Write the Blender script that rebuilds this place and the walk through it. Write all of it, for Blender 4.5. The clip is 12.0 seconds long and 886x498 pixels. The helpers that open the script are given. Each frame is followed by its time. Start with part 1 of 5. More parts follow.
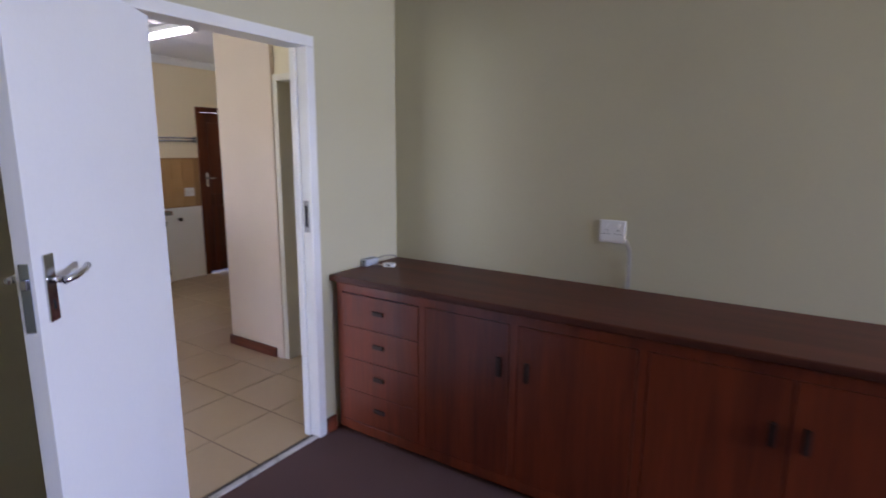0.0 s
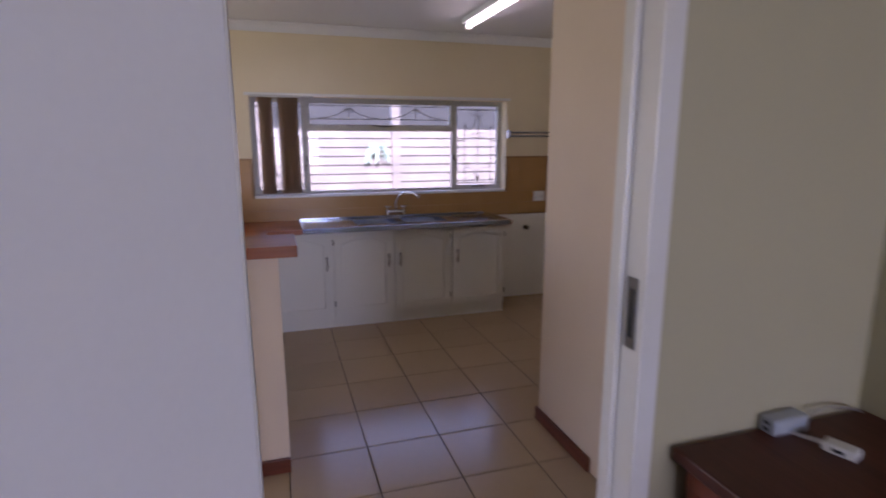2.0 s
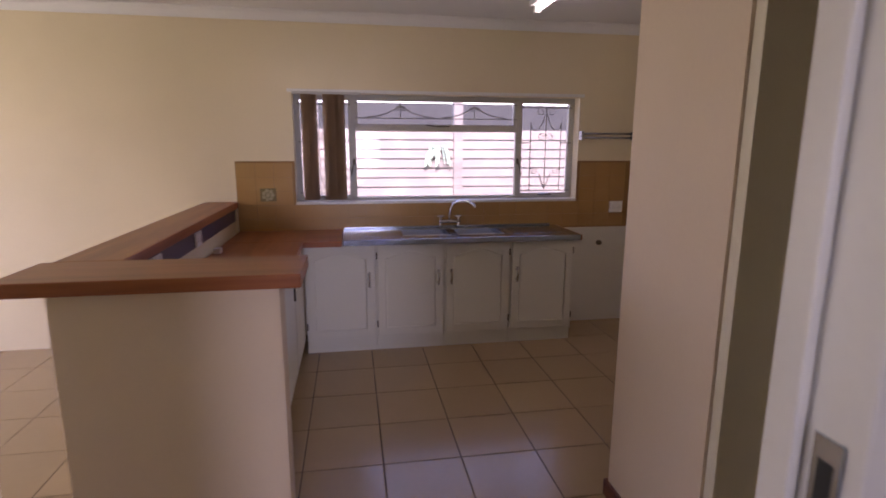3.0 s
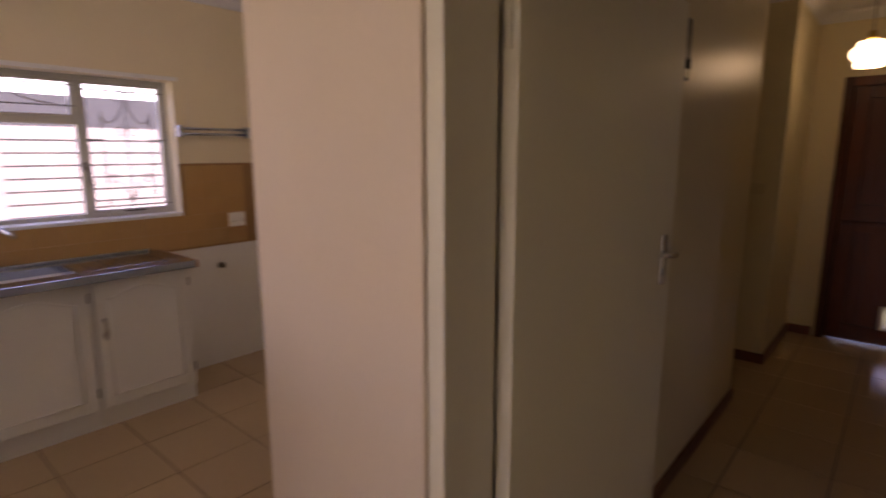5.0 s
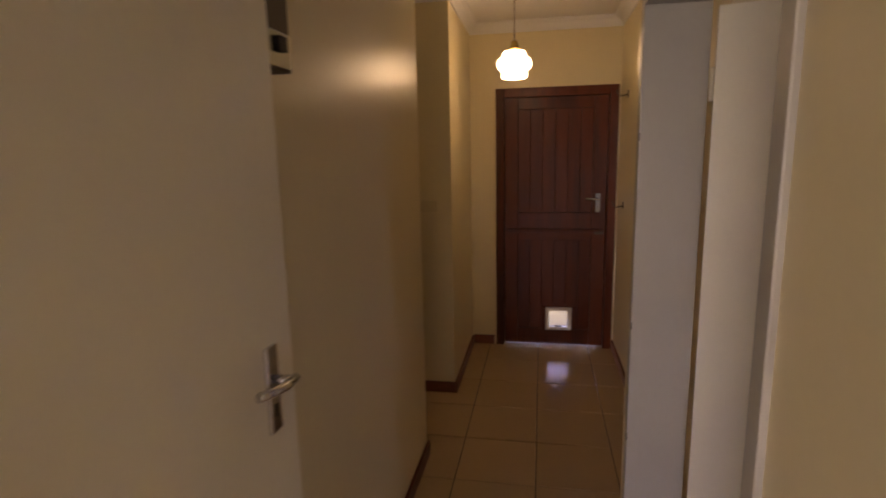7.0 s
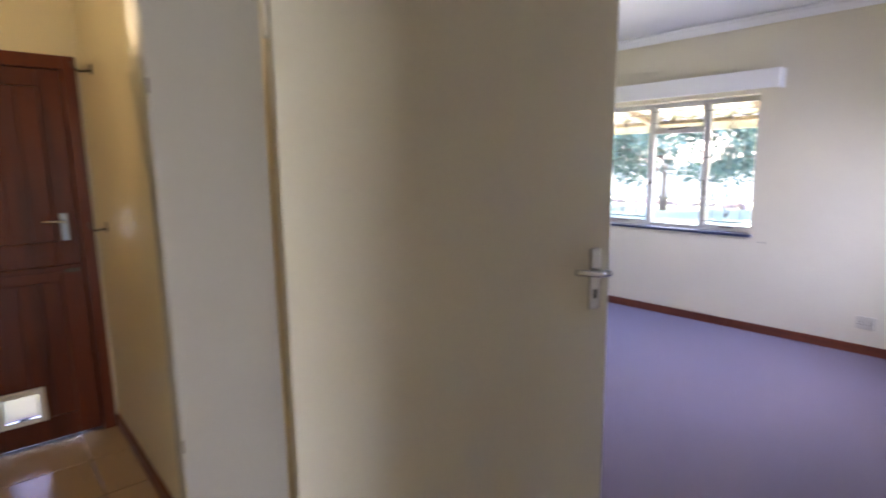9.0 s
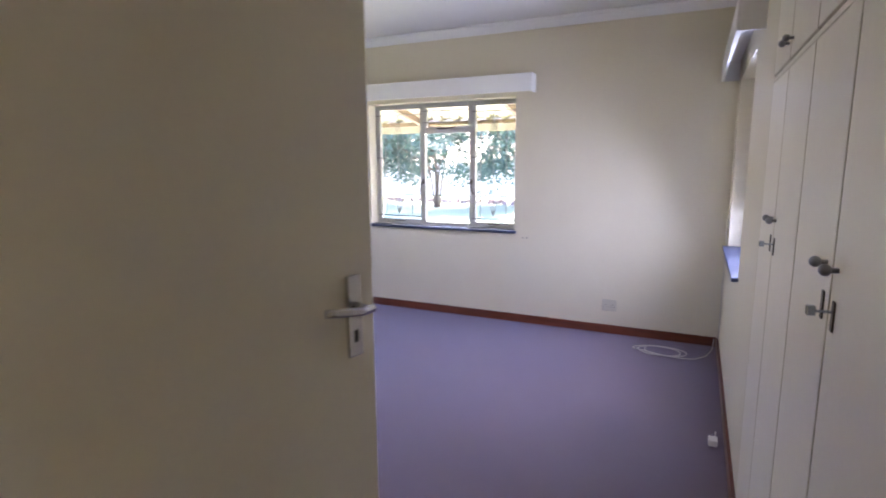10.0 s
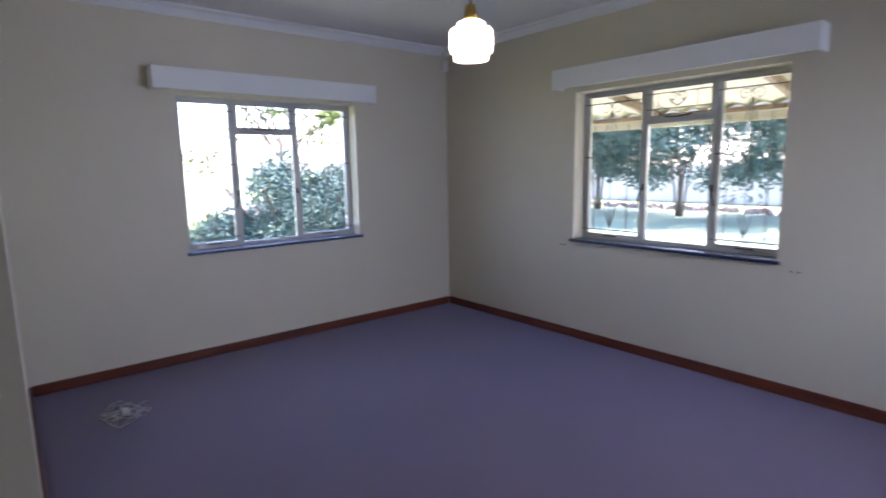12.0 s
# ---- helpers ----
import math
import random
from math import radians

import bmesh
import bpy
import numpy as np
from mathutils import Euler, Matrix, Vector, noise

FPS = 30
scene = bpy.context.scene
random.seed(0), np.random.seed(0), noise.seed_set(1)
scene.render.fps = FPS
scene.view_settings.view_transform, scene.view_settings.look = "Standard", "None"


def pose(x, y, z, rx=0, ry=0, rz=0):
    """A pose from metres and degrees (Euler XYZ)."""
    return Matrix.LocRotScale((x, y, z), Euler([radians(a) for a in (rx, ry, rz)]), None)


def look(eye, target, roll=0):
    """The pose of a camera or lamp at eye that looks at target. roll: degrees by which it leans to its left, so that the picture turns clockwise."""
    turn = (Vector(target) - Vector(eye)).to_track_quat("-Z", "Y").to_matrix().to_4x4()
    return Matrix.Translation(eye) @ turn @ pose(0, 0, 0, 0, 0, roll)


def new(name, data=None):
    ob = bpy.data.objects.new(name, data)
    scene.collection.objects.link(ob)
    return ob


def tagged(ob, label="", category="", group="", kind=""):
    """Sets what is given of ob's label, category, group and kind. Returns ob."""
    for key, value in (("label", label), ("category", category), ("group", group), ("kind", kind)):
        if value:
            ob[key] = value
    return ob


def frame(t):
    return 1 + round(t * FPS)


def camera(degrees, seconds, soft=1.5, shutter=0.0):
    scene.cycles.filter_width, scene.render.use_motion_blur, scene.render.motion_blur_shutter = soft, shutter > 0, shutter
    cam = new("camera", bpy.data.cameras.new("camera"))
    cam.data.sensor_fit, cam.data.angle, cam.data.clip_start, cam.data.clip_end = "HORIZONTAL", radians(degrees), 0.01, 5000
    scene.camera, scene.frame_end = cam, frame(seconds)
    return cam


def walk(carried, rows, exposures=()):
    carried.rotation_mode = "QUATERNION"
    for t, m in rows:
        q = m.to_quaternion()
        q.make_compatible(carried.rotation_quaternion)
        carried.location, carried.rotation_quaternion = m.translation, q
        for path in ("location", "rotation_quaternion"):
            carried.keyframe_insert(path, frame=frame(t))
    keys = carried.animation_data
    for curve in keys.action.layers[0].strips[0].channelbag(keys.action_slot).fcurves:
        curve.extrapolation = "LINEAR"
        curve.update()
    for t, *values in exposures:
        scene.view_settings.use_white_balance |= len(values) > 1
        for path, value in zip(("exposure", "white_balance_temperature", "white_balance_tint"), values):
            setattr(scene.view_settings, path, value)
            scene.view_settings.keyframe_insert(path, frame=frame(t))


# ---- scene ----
cam = camera(79.5, 12.0, soft=1.8, shutter=0.5)
PATH = [
    (0, (-0.507, -2.025, 1.553), (1.147, -0.96, 1.192), 0.4),
    (0.5, (-0.15, -1.772, 1.576), (1.329, -0.479, 1.198), -0.0),
    (1, (0.201, -1.466, 1.571), (1.428, 0.067, 1.187), -0.5),
    (1.5, (0.467, -1.213, 1.575), (1.437, 0.493, 1.187), -0.2),
    (2, (0.666, -0.916, 1.585), (1.25, 0.956, 1.195), -0.1),
    (2.5, (0.807, -0.639, 1.574), (1.162, 1.292, 1.194), -0.0),
    (2.7, (0.855, -0.546, 1.578), (1.166, 1.393, 1.197), -0.0),
    (4.3, (1.164, 0.232, 1.612), (2.125, 1.939, 1.209), 0.9),
    (4.5, (1.186, 0.261, 1.572), (2.315, 1.863, 1.186), 0.2),
    (5, (1.312, 0.349, 1.527), (2.796, 1.640, 1.170), -0.1),
    (5.5, (1.422, 0.422, 1.537), (3.153, 1.353, 1.168), -0.8),
    (5.8, (1.507, 0.45, 1.537), (3.318, 1.211, 1.165), -1.0),
    (6, (1.617, 0.459, 1.54), (3.464, 1.129, 1.168), -1.4),
    (6.2, (1.714, 0.482, 1.552), (3.592, 1.058, 1.178), -1.3),
    (6.5, (1.93, 0.46, 1.574), (3.83, 0.959, 1.196), -1.2),
    (6.7, (2.068, 0.448, 1.605), (3.979, 0.905, 1.236), -1.3),
    (8.3, (2.93, 0.5, 1.539), (4.789, -0.173, 1.24), -0.2),
    (8.5, (3.004, 0.468, 1.535), (4.76, -0.438, 1.23), -0.4),
    (8.6, (3.032, 0.457, 1.533), (4.73, -0.553, 1.222), -0.6),
    (9, (3.083, 0.384, 1.513), (4.561, -0.925, 1.194), -0.7),
    (9.5, (3.151, 0.259, 1.53), (4.319, -1.327, 1.182), 0.1),
    (10, (3.265, -0.007, 1.505), (4.112, -1.789, 1.177), -0.4),
    (10.5, (3.324, -0.319, 1.497), (4.117, -2.125, 1.171), -0.9),
    (11, (3.4, -0.695, 1.466), (4.255, -2.474, 1.143), -1.3),
    (11.5, (3.476, -0.869, 1.471), (4.726, -2.399, 1.16), -1.1),
    (12, (3.554, -0.991, 1.476), (5.082, -2.247, 1.174), -1.1),
]
EXPOSURES = [
    (0.0, 3.4, 5750, 39),
    (0.5, 3.2, 5800, 40),
    (1.0, 2.8, 5850, 42),
    (1.5, 2.58, 5950, 45),
    (2.0, 2.5, 6200, 48),
    (2.7, 2.5, 6750, 53),
    (4.3, 2.75, 7300, 54),
    (5.5, 2.95, 7600, 56),
    (6.7, 3.6, 7900, 56),
    (8.3, 4.72, 6400, 37),
    (9.0, 4.68, 6400, 37),
    (9.5, 4.6, 6350, 37),
    (10.0, 4.46, 6400, 37),
    (10.5, 4.2, 6400, 37),
    (11.0, 3.92, 6250, 36),
    (12.0, 3.38, 6050, 33),
]
walk(cam, [(t, look(eye, target, roll)) for t, eye, target, roll in PATH], EXPOSURES)


# ---------------------------------------------------------------- world, sun, lights
world = bpy.data.worlds.new("world")
scene.world = world
world.use_nodes = True
wn, wl = world.node_tree.nodes, world.node_tree.links
sky = wn.new("ShaderNodeTexSky")
sky.sky_type = "NISHITA"
sky.sun_disc = False
SUN_EL, SUN_AZ = radians(58), radians(185)
sky.sun_elevation, sky.sun_rotation = SUN_EL, SUN_AZ
wn["Background"].inputs["Strength"].default_value = 0.15
wl.new(sky.outputs["Color"], wn["Background"].inputs["Color"])

sun = new("sun", bpy.data.lights.new("sun", "SUN"))
sun.data.energy, sun.data.angle, sun.data.color = 4.0, radians(0.6), (1.0, 0.95, 0.87)
sd = Vector((math.sin(SUN_AZ) * math.cos(SUN_EL), math.cos(SUN_AZ) * math.cos(SUN_EL), math.sin(SUN_EL)))
sun.matrix_world = look(sd * 30, (0, 0, 0))


def area_light(name, eye, target, w, h, power, color):
    d = bpy.data.lights.new(name, "AREA")
    d.shape, d.size, d.size_y, d.energy, d.color = "RECTANGLE", w, h, power, color
    ob = new(name, d)
    ob.matrix_world = look(eye, target)
    return ob



area_light("daylight_room_sky", (1.35, -6.58, 1.5), (0.9, -3.0, -0.6), 1.25, 1.2, 12.2, (0.53, 0.71, 1.0)).data.spread = radians(125)
area_light("daylight_room_lawn", (1.35, -6.575, 1.5), (1.2, -3.0, 3.3), 1.25, 1.2, 4.0, (1.0, 0.98, 0.47)).data.spread = radians(125)
west = area_light("daylight_bedroom_west", (2.77, -3.86, 1.46), (5.8, -2.3, 0.2), 1.12, 1.15, 3.0, (0.60, 0.76, 1.0))
west.data.spread = radians(140)
area_light("daylight_dining_west", (-3.96, 2.5, 1.2), (0, 2.3, 1.1), 2.5, 2.0, 5.4, (0.80, 0.93, 1.0))

# ---------------------------------------------------------------- materials


def mat(name, color, rough=0.5, metal=0.0, var=0.06, scale=6.0, fine=90.0, bump=0.1, spec=0.5, rnd=0.0, emit=None, power=0.0, stain=None, stain_amount=0.0):
    """A painted or natural surface: two scales of tone, fine relief, slight change of gloss."""
    m = bpy.data.materials.new(name)
    m.use_nodes = True
    n, l = m.node_tree.nodes, m.node_tree.links
    b = n["Principled BSDF"]
    co = n.new("ShaderNodeTexCoord")
    big, small = n.new("ShaderNodeTexNoise"), n.new("ShaderNodeTexNoise")
    big.inputs["Scale"].default_value, big.inputs["Detail"].default_value = scale * 0.35, 3
    small.inputs["Scale"].default_value, small.inputs["Detail"].default_value = fine, 4
    geo = n.new("ShaderNodeNewGeometry")
    for t in (big, small):
        l.new(geo.outputs["Position"], t.inputs["Vector"])
    add = n.new("ShaderNodeMath")
    add.operation = "MULTIPLY_ADD"
    l.new(big.outputs["Fac"], add.inputs[0])
    add.inputs[1].default_value = 2 * var
    add.inputs[2].default_value = 1 - var * 1.5
    add2 = n.new("ShaderNodeMath")
    add2.operation = "MULTIPLY_ADD"
    l.new(small.outputs["Fac"], add2.inputs[0])
    add2.inputs[1].default_value = var
    l.new(add.outputs[0], add2.inputs[2])
    last = add2
    if rnd:
        info = n.new("ShaderNodeObjectInfo")
        add3 = n.new("ShaderNodeMath")
        add3.operation = "MULTIPLY_ADD"
        l.new(info.outputs["Random"], add3.inputs[0])
        add3.inputs[1].default_value = rnd
        l.new(add2.outputs[0], add3.inputs[2])
        last = add3
    mix = n.new("ShaderNodeMix")
    mix.data_type, mix.blend_type = "RGBA", "MULTIPLY"
    mix.inputs["Factor"].default_value = 1
    mix.inputs["A"].default_value = (*color, 1)
    l.new(last.outputs[0], mix.inputs["B"])
    out = mix.outputs["Result"]
    if stain:
        st = n.new("ShaderNodeTexNoise")
        st.inputs["Scale"].default_value, st.inputs["Detail"].default_value = scale * 0.6, 6
        l.new(geo.outputs["Position"], st.inputs["Vector"])
        ramp = n.new("ShaderNodeValToRGB")
        ramp.color_ramp.elements[0].position, ramp.color_ramp.elements[1].position = 0.5, 0.75
        ramp.color_ramp.elements[1].color = (stain_amount,) * 3 + (1,)
        l.new(st.outputs["Fac"], ramp.inputs["Fac"])
        mx = n.new("ShaderNodeMix")
        mx.data_type = "RGBA"
        l.new(ramp.outputs["Color"], mx.inputs["Factor"])
        l.new(out, mx.inputs["A"])
        mx.inputs["B"].default_value = (*stain, 1)
        out = mx.outputs["Result"]
    l.new(out, b.inputs["Base Color"])
    rr = n.new("ShaderNodeMath")
    rr.operation = "MULTIPLY_ADD"
    l.new(big.outputs["Fac"], rr.inputs[0])
    rr.inputs[1].default_value = 0.06 if rough > 0.24 else 0.0
    rr.inputs[2].default_value = max(rough - (0.03 if rough > 0.24 else 0.0), 0.02)
    l.new(rr.outputs[0], b.inputs["Roughness"])
    b.inputs["Metallic"].default_value = metal
    b.inputs["Specular IOR Level"].default_value = spec
    if bump:
        bp = n.new("ShaderNodeBump")
        bp.inputs["Strength"].default_value, bp.inputs["Distance"].default_value = bump, 0.003
        l.new(small.outputs["Fac"], bp.inputs["Height"])
        l.new(bp.outputs["Normal"], b.inputs["Normal"])
    if emit:
        b.inputs["Emission Color"].default_value = (*emit, 1)
        b.inputs["Emission Strength"].default_value = power
    return m


def wood(name, dark, light, rough=0.4, axis=2, scale=9.0, rnd=0.0):
    """Wood with its grain along one axis."""
    m = bpy.data.materials.new(name)
    m.use_nodes = True
    n, l = m.node_tree.nodes, m.node_tree.links
    b = n["Principled BSDF"]
    geo = n.new("ShaderNodeNewGeometry")
    mp = n.new("ShaderNodeMapping")
    sc = [scale * 1.0] * 3
    sc[axis] = scale * 0.07
    mp.inputs["Scale"].default_value = sc
    l.new(geo.outputs["Position"], mp.inputs["Vector"])
    a, f = n.new("ShaderNodeTexNoise"), n.new("ShaderNodeTexNoise")
    a.inputs["Scale"].default_value, a.inputs["Detail"].default_value, a.inputs["Distortion"].default_value = 1.0, 5, 0.8
    f.inputs["Scale"].default_value, f.inputs["Detail"].default_value = 9.0, 4
    l.new(mp.outputs["Vector"], a.inputs["Vector"])
    l.new(mp.outputs["Vector"], f.inputs["Vector"])
    ad = n.new("ShaderNodeMath")
    ad.operation = "MULTIPLY_ADD"
    l.new(f.outputs["Fac"], ad.inputs[0])
    ad.inputs[1].default_value = 0.45
    l.new(a.outputs["Fac"], ad.inputs[2])
    fac = ad.outputs[0]
    if rnd:
        info = n.new("ShaderNodeObjectInfo")
        ad2 = n.new("ShaderNodeMath")
        ad2.operation = "MULTIPLY_ADD"
        l.new(info.outputs["Random"], ad2.inputs[0])
        ad2.inputs[1].default_value = rnd
        l.new(fac, ad2.inputs[2])
        fac = ad2.outputs[0]
    ramp = n.new("ShaderNodeValToRGB")
    ramp.color_ramp.elements[0].position, ramp.color_ramp.elements[1].position = 0.45, 0.98
    ramp.color_ramp.elements[0].color, ramp.color_ramp.elements[1].color = (*dark, 1), (*light, 1)
    l.new(fac, ramp.inputs["Fac"])
    l.new(ramp.outputs["Color"], b.inputs["Base Color"])
    b.inputs["Roughness"].default_value = rough
    bp = n.new("ShaderNodeBump")
    bp.inputs["Strength"].default_value, bp.inputs["Distance"].default_value = 0.12, 0.002
    l.new(f.outputs["Fac"], bp.inputs["Height"])
    l.new(bp.outputs["Normal"], b.inputs["Normal"])
    return m


def glass(name, tint=(1, 1, 1), rough=0.0):
    m = bpy.data.materials.new(name)
    m.use_nodes = True
    b = m.node_tree.nodes["Principled BSDF"]
    b.inputs["Base Color"].default_value = (*tint, 1)
    b.inputs["Transmission Weight"].default_value = 1
    b.inputs["Roughness"].default_value, b.inputs["IOR"].default_value = rough, 1.25
    return m


CREAM = mat("cream_wall_paint", (0.77, 0.66, 0.46), 0.55, var=0.05, scale=3, fine=60, bump=0.12, stain=(0.60, 0.50, 0.33), stain_amount=0.18)
PEACH = mat("peach_cream_wall_paint", (0.72, 0.58, 0.45), 0.55, var=0.05, scale=3, fine=60, bump=0.12, stain=(0.56, 0.42, 0.30), stain_amount=0.15)
ROOMPAINT = mat("khaki_cream_wall_paint", (0.50, 0.46, 0.305), 0.55, var=0.06, scale=2.5, fine=60, bump=0.14, stain=(0.40, 0.36, 0.23), stain_amount=0.25)
HALLCREAM = mat("yellow_cream_gloss_paint", (0.74, 0.64, 0.40), 0.32, var=0.05, scale=3, fine=50, bump=0.1, stain=(0.6, 0.5, 0.3), stain_amount=0.15)
BEDPAINT = mat("pale_cream_wall_paint", (0.66, 0.60, 0.455), 0.5, var=0.05, scale=3, fine=60, bump=0.12, stain=(0.55, 0.48, 0.35), stain_amount=0.15)
CEIL = mat("white_ceiling_paint", (0.80, 0.80, 0.80), 0.7, var=0.04, scale=2, fine=40, bump=0.1)
WHITE = mat("white_gloss_paint", (0.80, 0.80, 0.78), 0.3, var=0.04, scale=4, fine=80, bump=0.05)
OFFWHITE = mat("cream_gloss_door_paint", (0.74, 0.68, 0.55), 0.36, var=0.05, scale=3, fine=70, bump=0.06, stain=(0.55, 0.46, 0.32), stain_amount=0.12)
DOORWHITE = mat("white_door_paint", (0.86, 0.86, 0.86), 0.4, var=0.04, scale=3, fine=70, bump=0.05, stain=(0.66, 0.66, 0.66), stain_amount=0.15)
FRAMEWHITE = mat("white_frame_paint", (0.78, 0.77, 0.74), 0.32, var=0.05, scale=5, fine=70, bump=0.06, stain=(0.55, 0.48, 0.36), stain_amount=0.2)
# Cream-white frame paint, darkened to stand in for weaker light at the bedroom door.
FRAMESHADED = mat("shaded_cream_frame_paint", (0.42, 0.395, 0.34), 0.4, var=0.06, scale=5, fine=70, bump=0.06, stain=(0.33, 0.28, 0.22), stain_amount=0.25)
LEAFCREAM = mat("pale_cream_door_paint", (0.84, 0.78, 0.62), 0.38, var=0.05, scale=3, fine=70, bump=0.06, stain=(0.62, 0.54, 0.38), stain_amount=0.15)
CUPWHITE = mat("white_cupboard_paint", (0.78, 0.78, 0.74), 0.4, var=0.05, scale=4, fine=80, bump=0.05)
CARPET = mat("maroon_grey_carpet", (0.150, 0.100, 0.110), 0.62, var=0.16, scale=5, fine=420, bump=0.7, spec=0.3, stain=(0.14, 0.105, 0.13), stain_amount=0.3)
CARPET.node_tree.nodes["Principled BSDF"].inputs["Sheen Weight"].default_value = 0.42
CARPET.node_tree.nodes["Principled BSDF"].inputs["Sheen Tint"].default_value = (0.5, 0.6, 1.0, 1)
CARPETB = mat("brown_carpet", (0.12, 0.07, 0.062), 0.95, var=0.14, scale=5, fine=420, bump=0.7, spec=0.15)
TILE = mat("beige_ceramic_tile", (0.42, 0.30, 0.175), 0.2, var=0.07, scale=5, fine=28, bump=0.03, rnd=0.09)
GROUT = mat("dark_grout", (0.07, 0.055, 0.045), 0.9, var=0.15, scale=9, bump=0.3)
SKIRT = wood("red_brown_skirting_wood", (0.06, 0.013, 0.006), (0.20, 0.046, 0.018), 0.38, axis=0, scale=14)
SKIRTY = wood("red_brown_skirting_wood_y", (0.06, 0.013, 0.006), (0.20, 0.046, 0.018), 0.38, axis=1, scale=14)
REDWOOD = wood("dark_red_stained_wood", (0.070, 0.012, 0.004), (0.21, 0.038, 0.010), 0.33, axis=2, scale=7, rnd=0.12)
REDTOP = wood("dark_red_brown_worktop_wood", (0.050, 0.013, 0.007), (0.12, 0.031, 0.015), 0.45, axis=1, scale=9)
DOORWOOD = wood("dark_mahogany_door_wood", (0.034, 0.007, 0.002), (0.13, 0.027, 0.006), 0.36, axis=2, scale=9, rnd=0.2)
REDTOP.node_tree.nodes["Principled BSDF"].inputs["Specular IOR Level"].default_value = 0.3
DOORWOOD.node_tree.nodes["Principled BSDF"].inputs["Specular IOR Level"].default_value = 0.25
BARWOOD = wood("orange_brown_bar_wood", (0.20, 0.048, 0.013), (0.40, 0.125, 0.040), 0.32, axis=0, scale=8)
BARWOODY = wood("orange_brown_bar_wood_y", (0.20, 0.048, 0.013), (0.40, 0.125, 0.040), 0.32, axis=1, scale=8)
CHROME = mat("chrome", (0.62, 0.62, 0.64), 0.14, 1.0, var=0.05, scale=20, bump=0.0)
STEEL = mat("brushed_stainless_steel", (0.40, 0.45, 0.54), 0.15, 1.0, var=0.06, scale=10, fine=200, bump=0.05)
DARKMETAL = mat("dark_tarnished_metal", (0.10, 0.08, 0.06), 0.45, 0.8, var=0.15, scale=20, bump=0.1)
WINPAINT = mat("window_frame_paint", (0.50, 0.49, 0.45), 0.4, var=0.05, scale=6, bump=0.05)
SILLTILE = mat("blue_grey_slate_sill", (0.022, 0.035, 0.085), 0.3, var=0.1, scale=8, bump=0.1)
BARPAINT = mat("grey_burglar_bar_paint", (0.22, 0.21, 0.19), 0.5, 0.2, var=0.1, scale=20, bump=0.1)
SPLASH = mat("ochre_splashback_tile", (0.42, 0.235, 0.08), 0.3, var=0.08, scale=10, fine=40, bump=0.06, rnd=0.04, stain=(0.5, 0.33, 0.15), stain_amount=0.25)
PLASTIC = mat("white_plastic", (0.78, 0.77, 0.74), 0.35, var=0.02, scale=10, bump=0.0)
YPLASTIC = mat("yellowed_plastic", (0.66, 0.56, 0.33), 0.4, var=0.04, scale=10, bump=0.0)
BLACK = mat("black_hole", (0.01, 0.01, 0.01), 0.7, var=0.1, bump=0.0)
BLIND = mat("brown_blind_fabric", (0.44, 0.33, 0.22), 0.85, var=0.1, scale=12, fine=300, bump=0.3)
nt = BLIND.node_tree
lucent, blend = nt.nodes.new("ShaderNodeBsdfTranslucent"), nt.nodes.new("ShaderNodeMixShader")
lucent.inputs["Color"].default_value = (0.56, 0.40, 0.26, 1)
blend.inputs["Fac"].default_value = 0.6
nt.links.new(nt.nodes["Principled BSDF"].outputs["BSDF"], blend.inputs[1])
nt.links.new(lucent.outputs["BSDF"], blend.inputs[2])
nt.links.new(blend.outputs["Shader"], nt.nodes["Material Output"].inputs["Surface"])
PANE = glass("window_glass")
OPAL = mat("glowing_opal_glass", (0.9, 0.85, 0.7), 0.3, var=0.02, bump=0.0, emit=(1.0, 0.87, 0.46), power=0.75)
OPALB = mat("glowing_opal_glass_pale", (0.9, 0.86, 0.75), 0.3, var=0.02, bump=0.0, emit=(1.0, 0.86, 0.60), power=0.70)
TUBE = mat("glowing_tube", (0.9, 0.9, 0.9), 0.4, var=0.01, bump=0.0, emit=(1.0, 0.97, 0.9), power=1.9)
KNOB = mat("dull_steel_knob", (0.30, 0.30, 0.31), 0.28, 1.0, var=0.15, scale=30, bump=0.1)
BRASS = mat("aged_brass", (0.45, 0.30, 0.09), 0.3, 1.0, var=0.08, bump=0.05)
CORD = mat("grey_cord", (0.25, 0.22, 0.2), 0.6, bump=0.0)
WHITECORD = mat("white_cable", (0.58, 0.55, 0.52), 0.45, bump=0.0)
GRASS = mat("pale_lawn_ground", (0.16, 0.21, 0.09), 0.95, var=0.3, scale=1.2, fine=60, bump=0.5, stain=(0.33, 0.30, 0.18), stain_amount=0.8)
CONCRETE = mat("pale_precast_concrete", (0.165, 0.168, 0.17), 0.85, var=0.1, scale=5, fine=60, bump=0.35, stain=(0.42, 0.38, 0.34), stain_amount=0.4)
PAVE = mat("concrete_paving", (0.40, 0.37, 0.33), 0.9, var=0.15, scale=3, fine=60, bump=0.3)
ROOFDARK = mat("dark_grey_roof_sheet", (0.042, 0.048, 0.052), 0.9, spec=0.15, var=0.2, scale=6, bump=0.3)
ROOFPALE = mat("cream_painted_roof_sheet", (0.50, 0.475, 0.40), 0.6, var=0.12, scale=4, bump=0.1, stain=(0.42, 0.33, 0.22), stain_amount=0.4)
TIMBER = wood("weathered_roof_timber", (0.10, 0.07, 0.05), (0.26, 0.19, 0.13), 0.7, axis=0, scale=12)
LEAF = mat("blue_green_leaves", (0.075, 0.120, 0.098), 0.7, spec=0.08, var=0.35, scale=3, fine=20, bump=0.0)
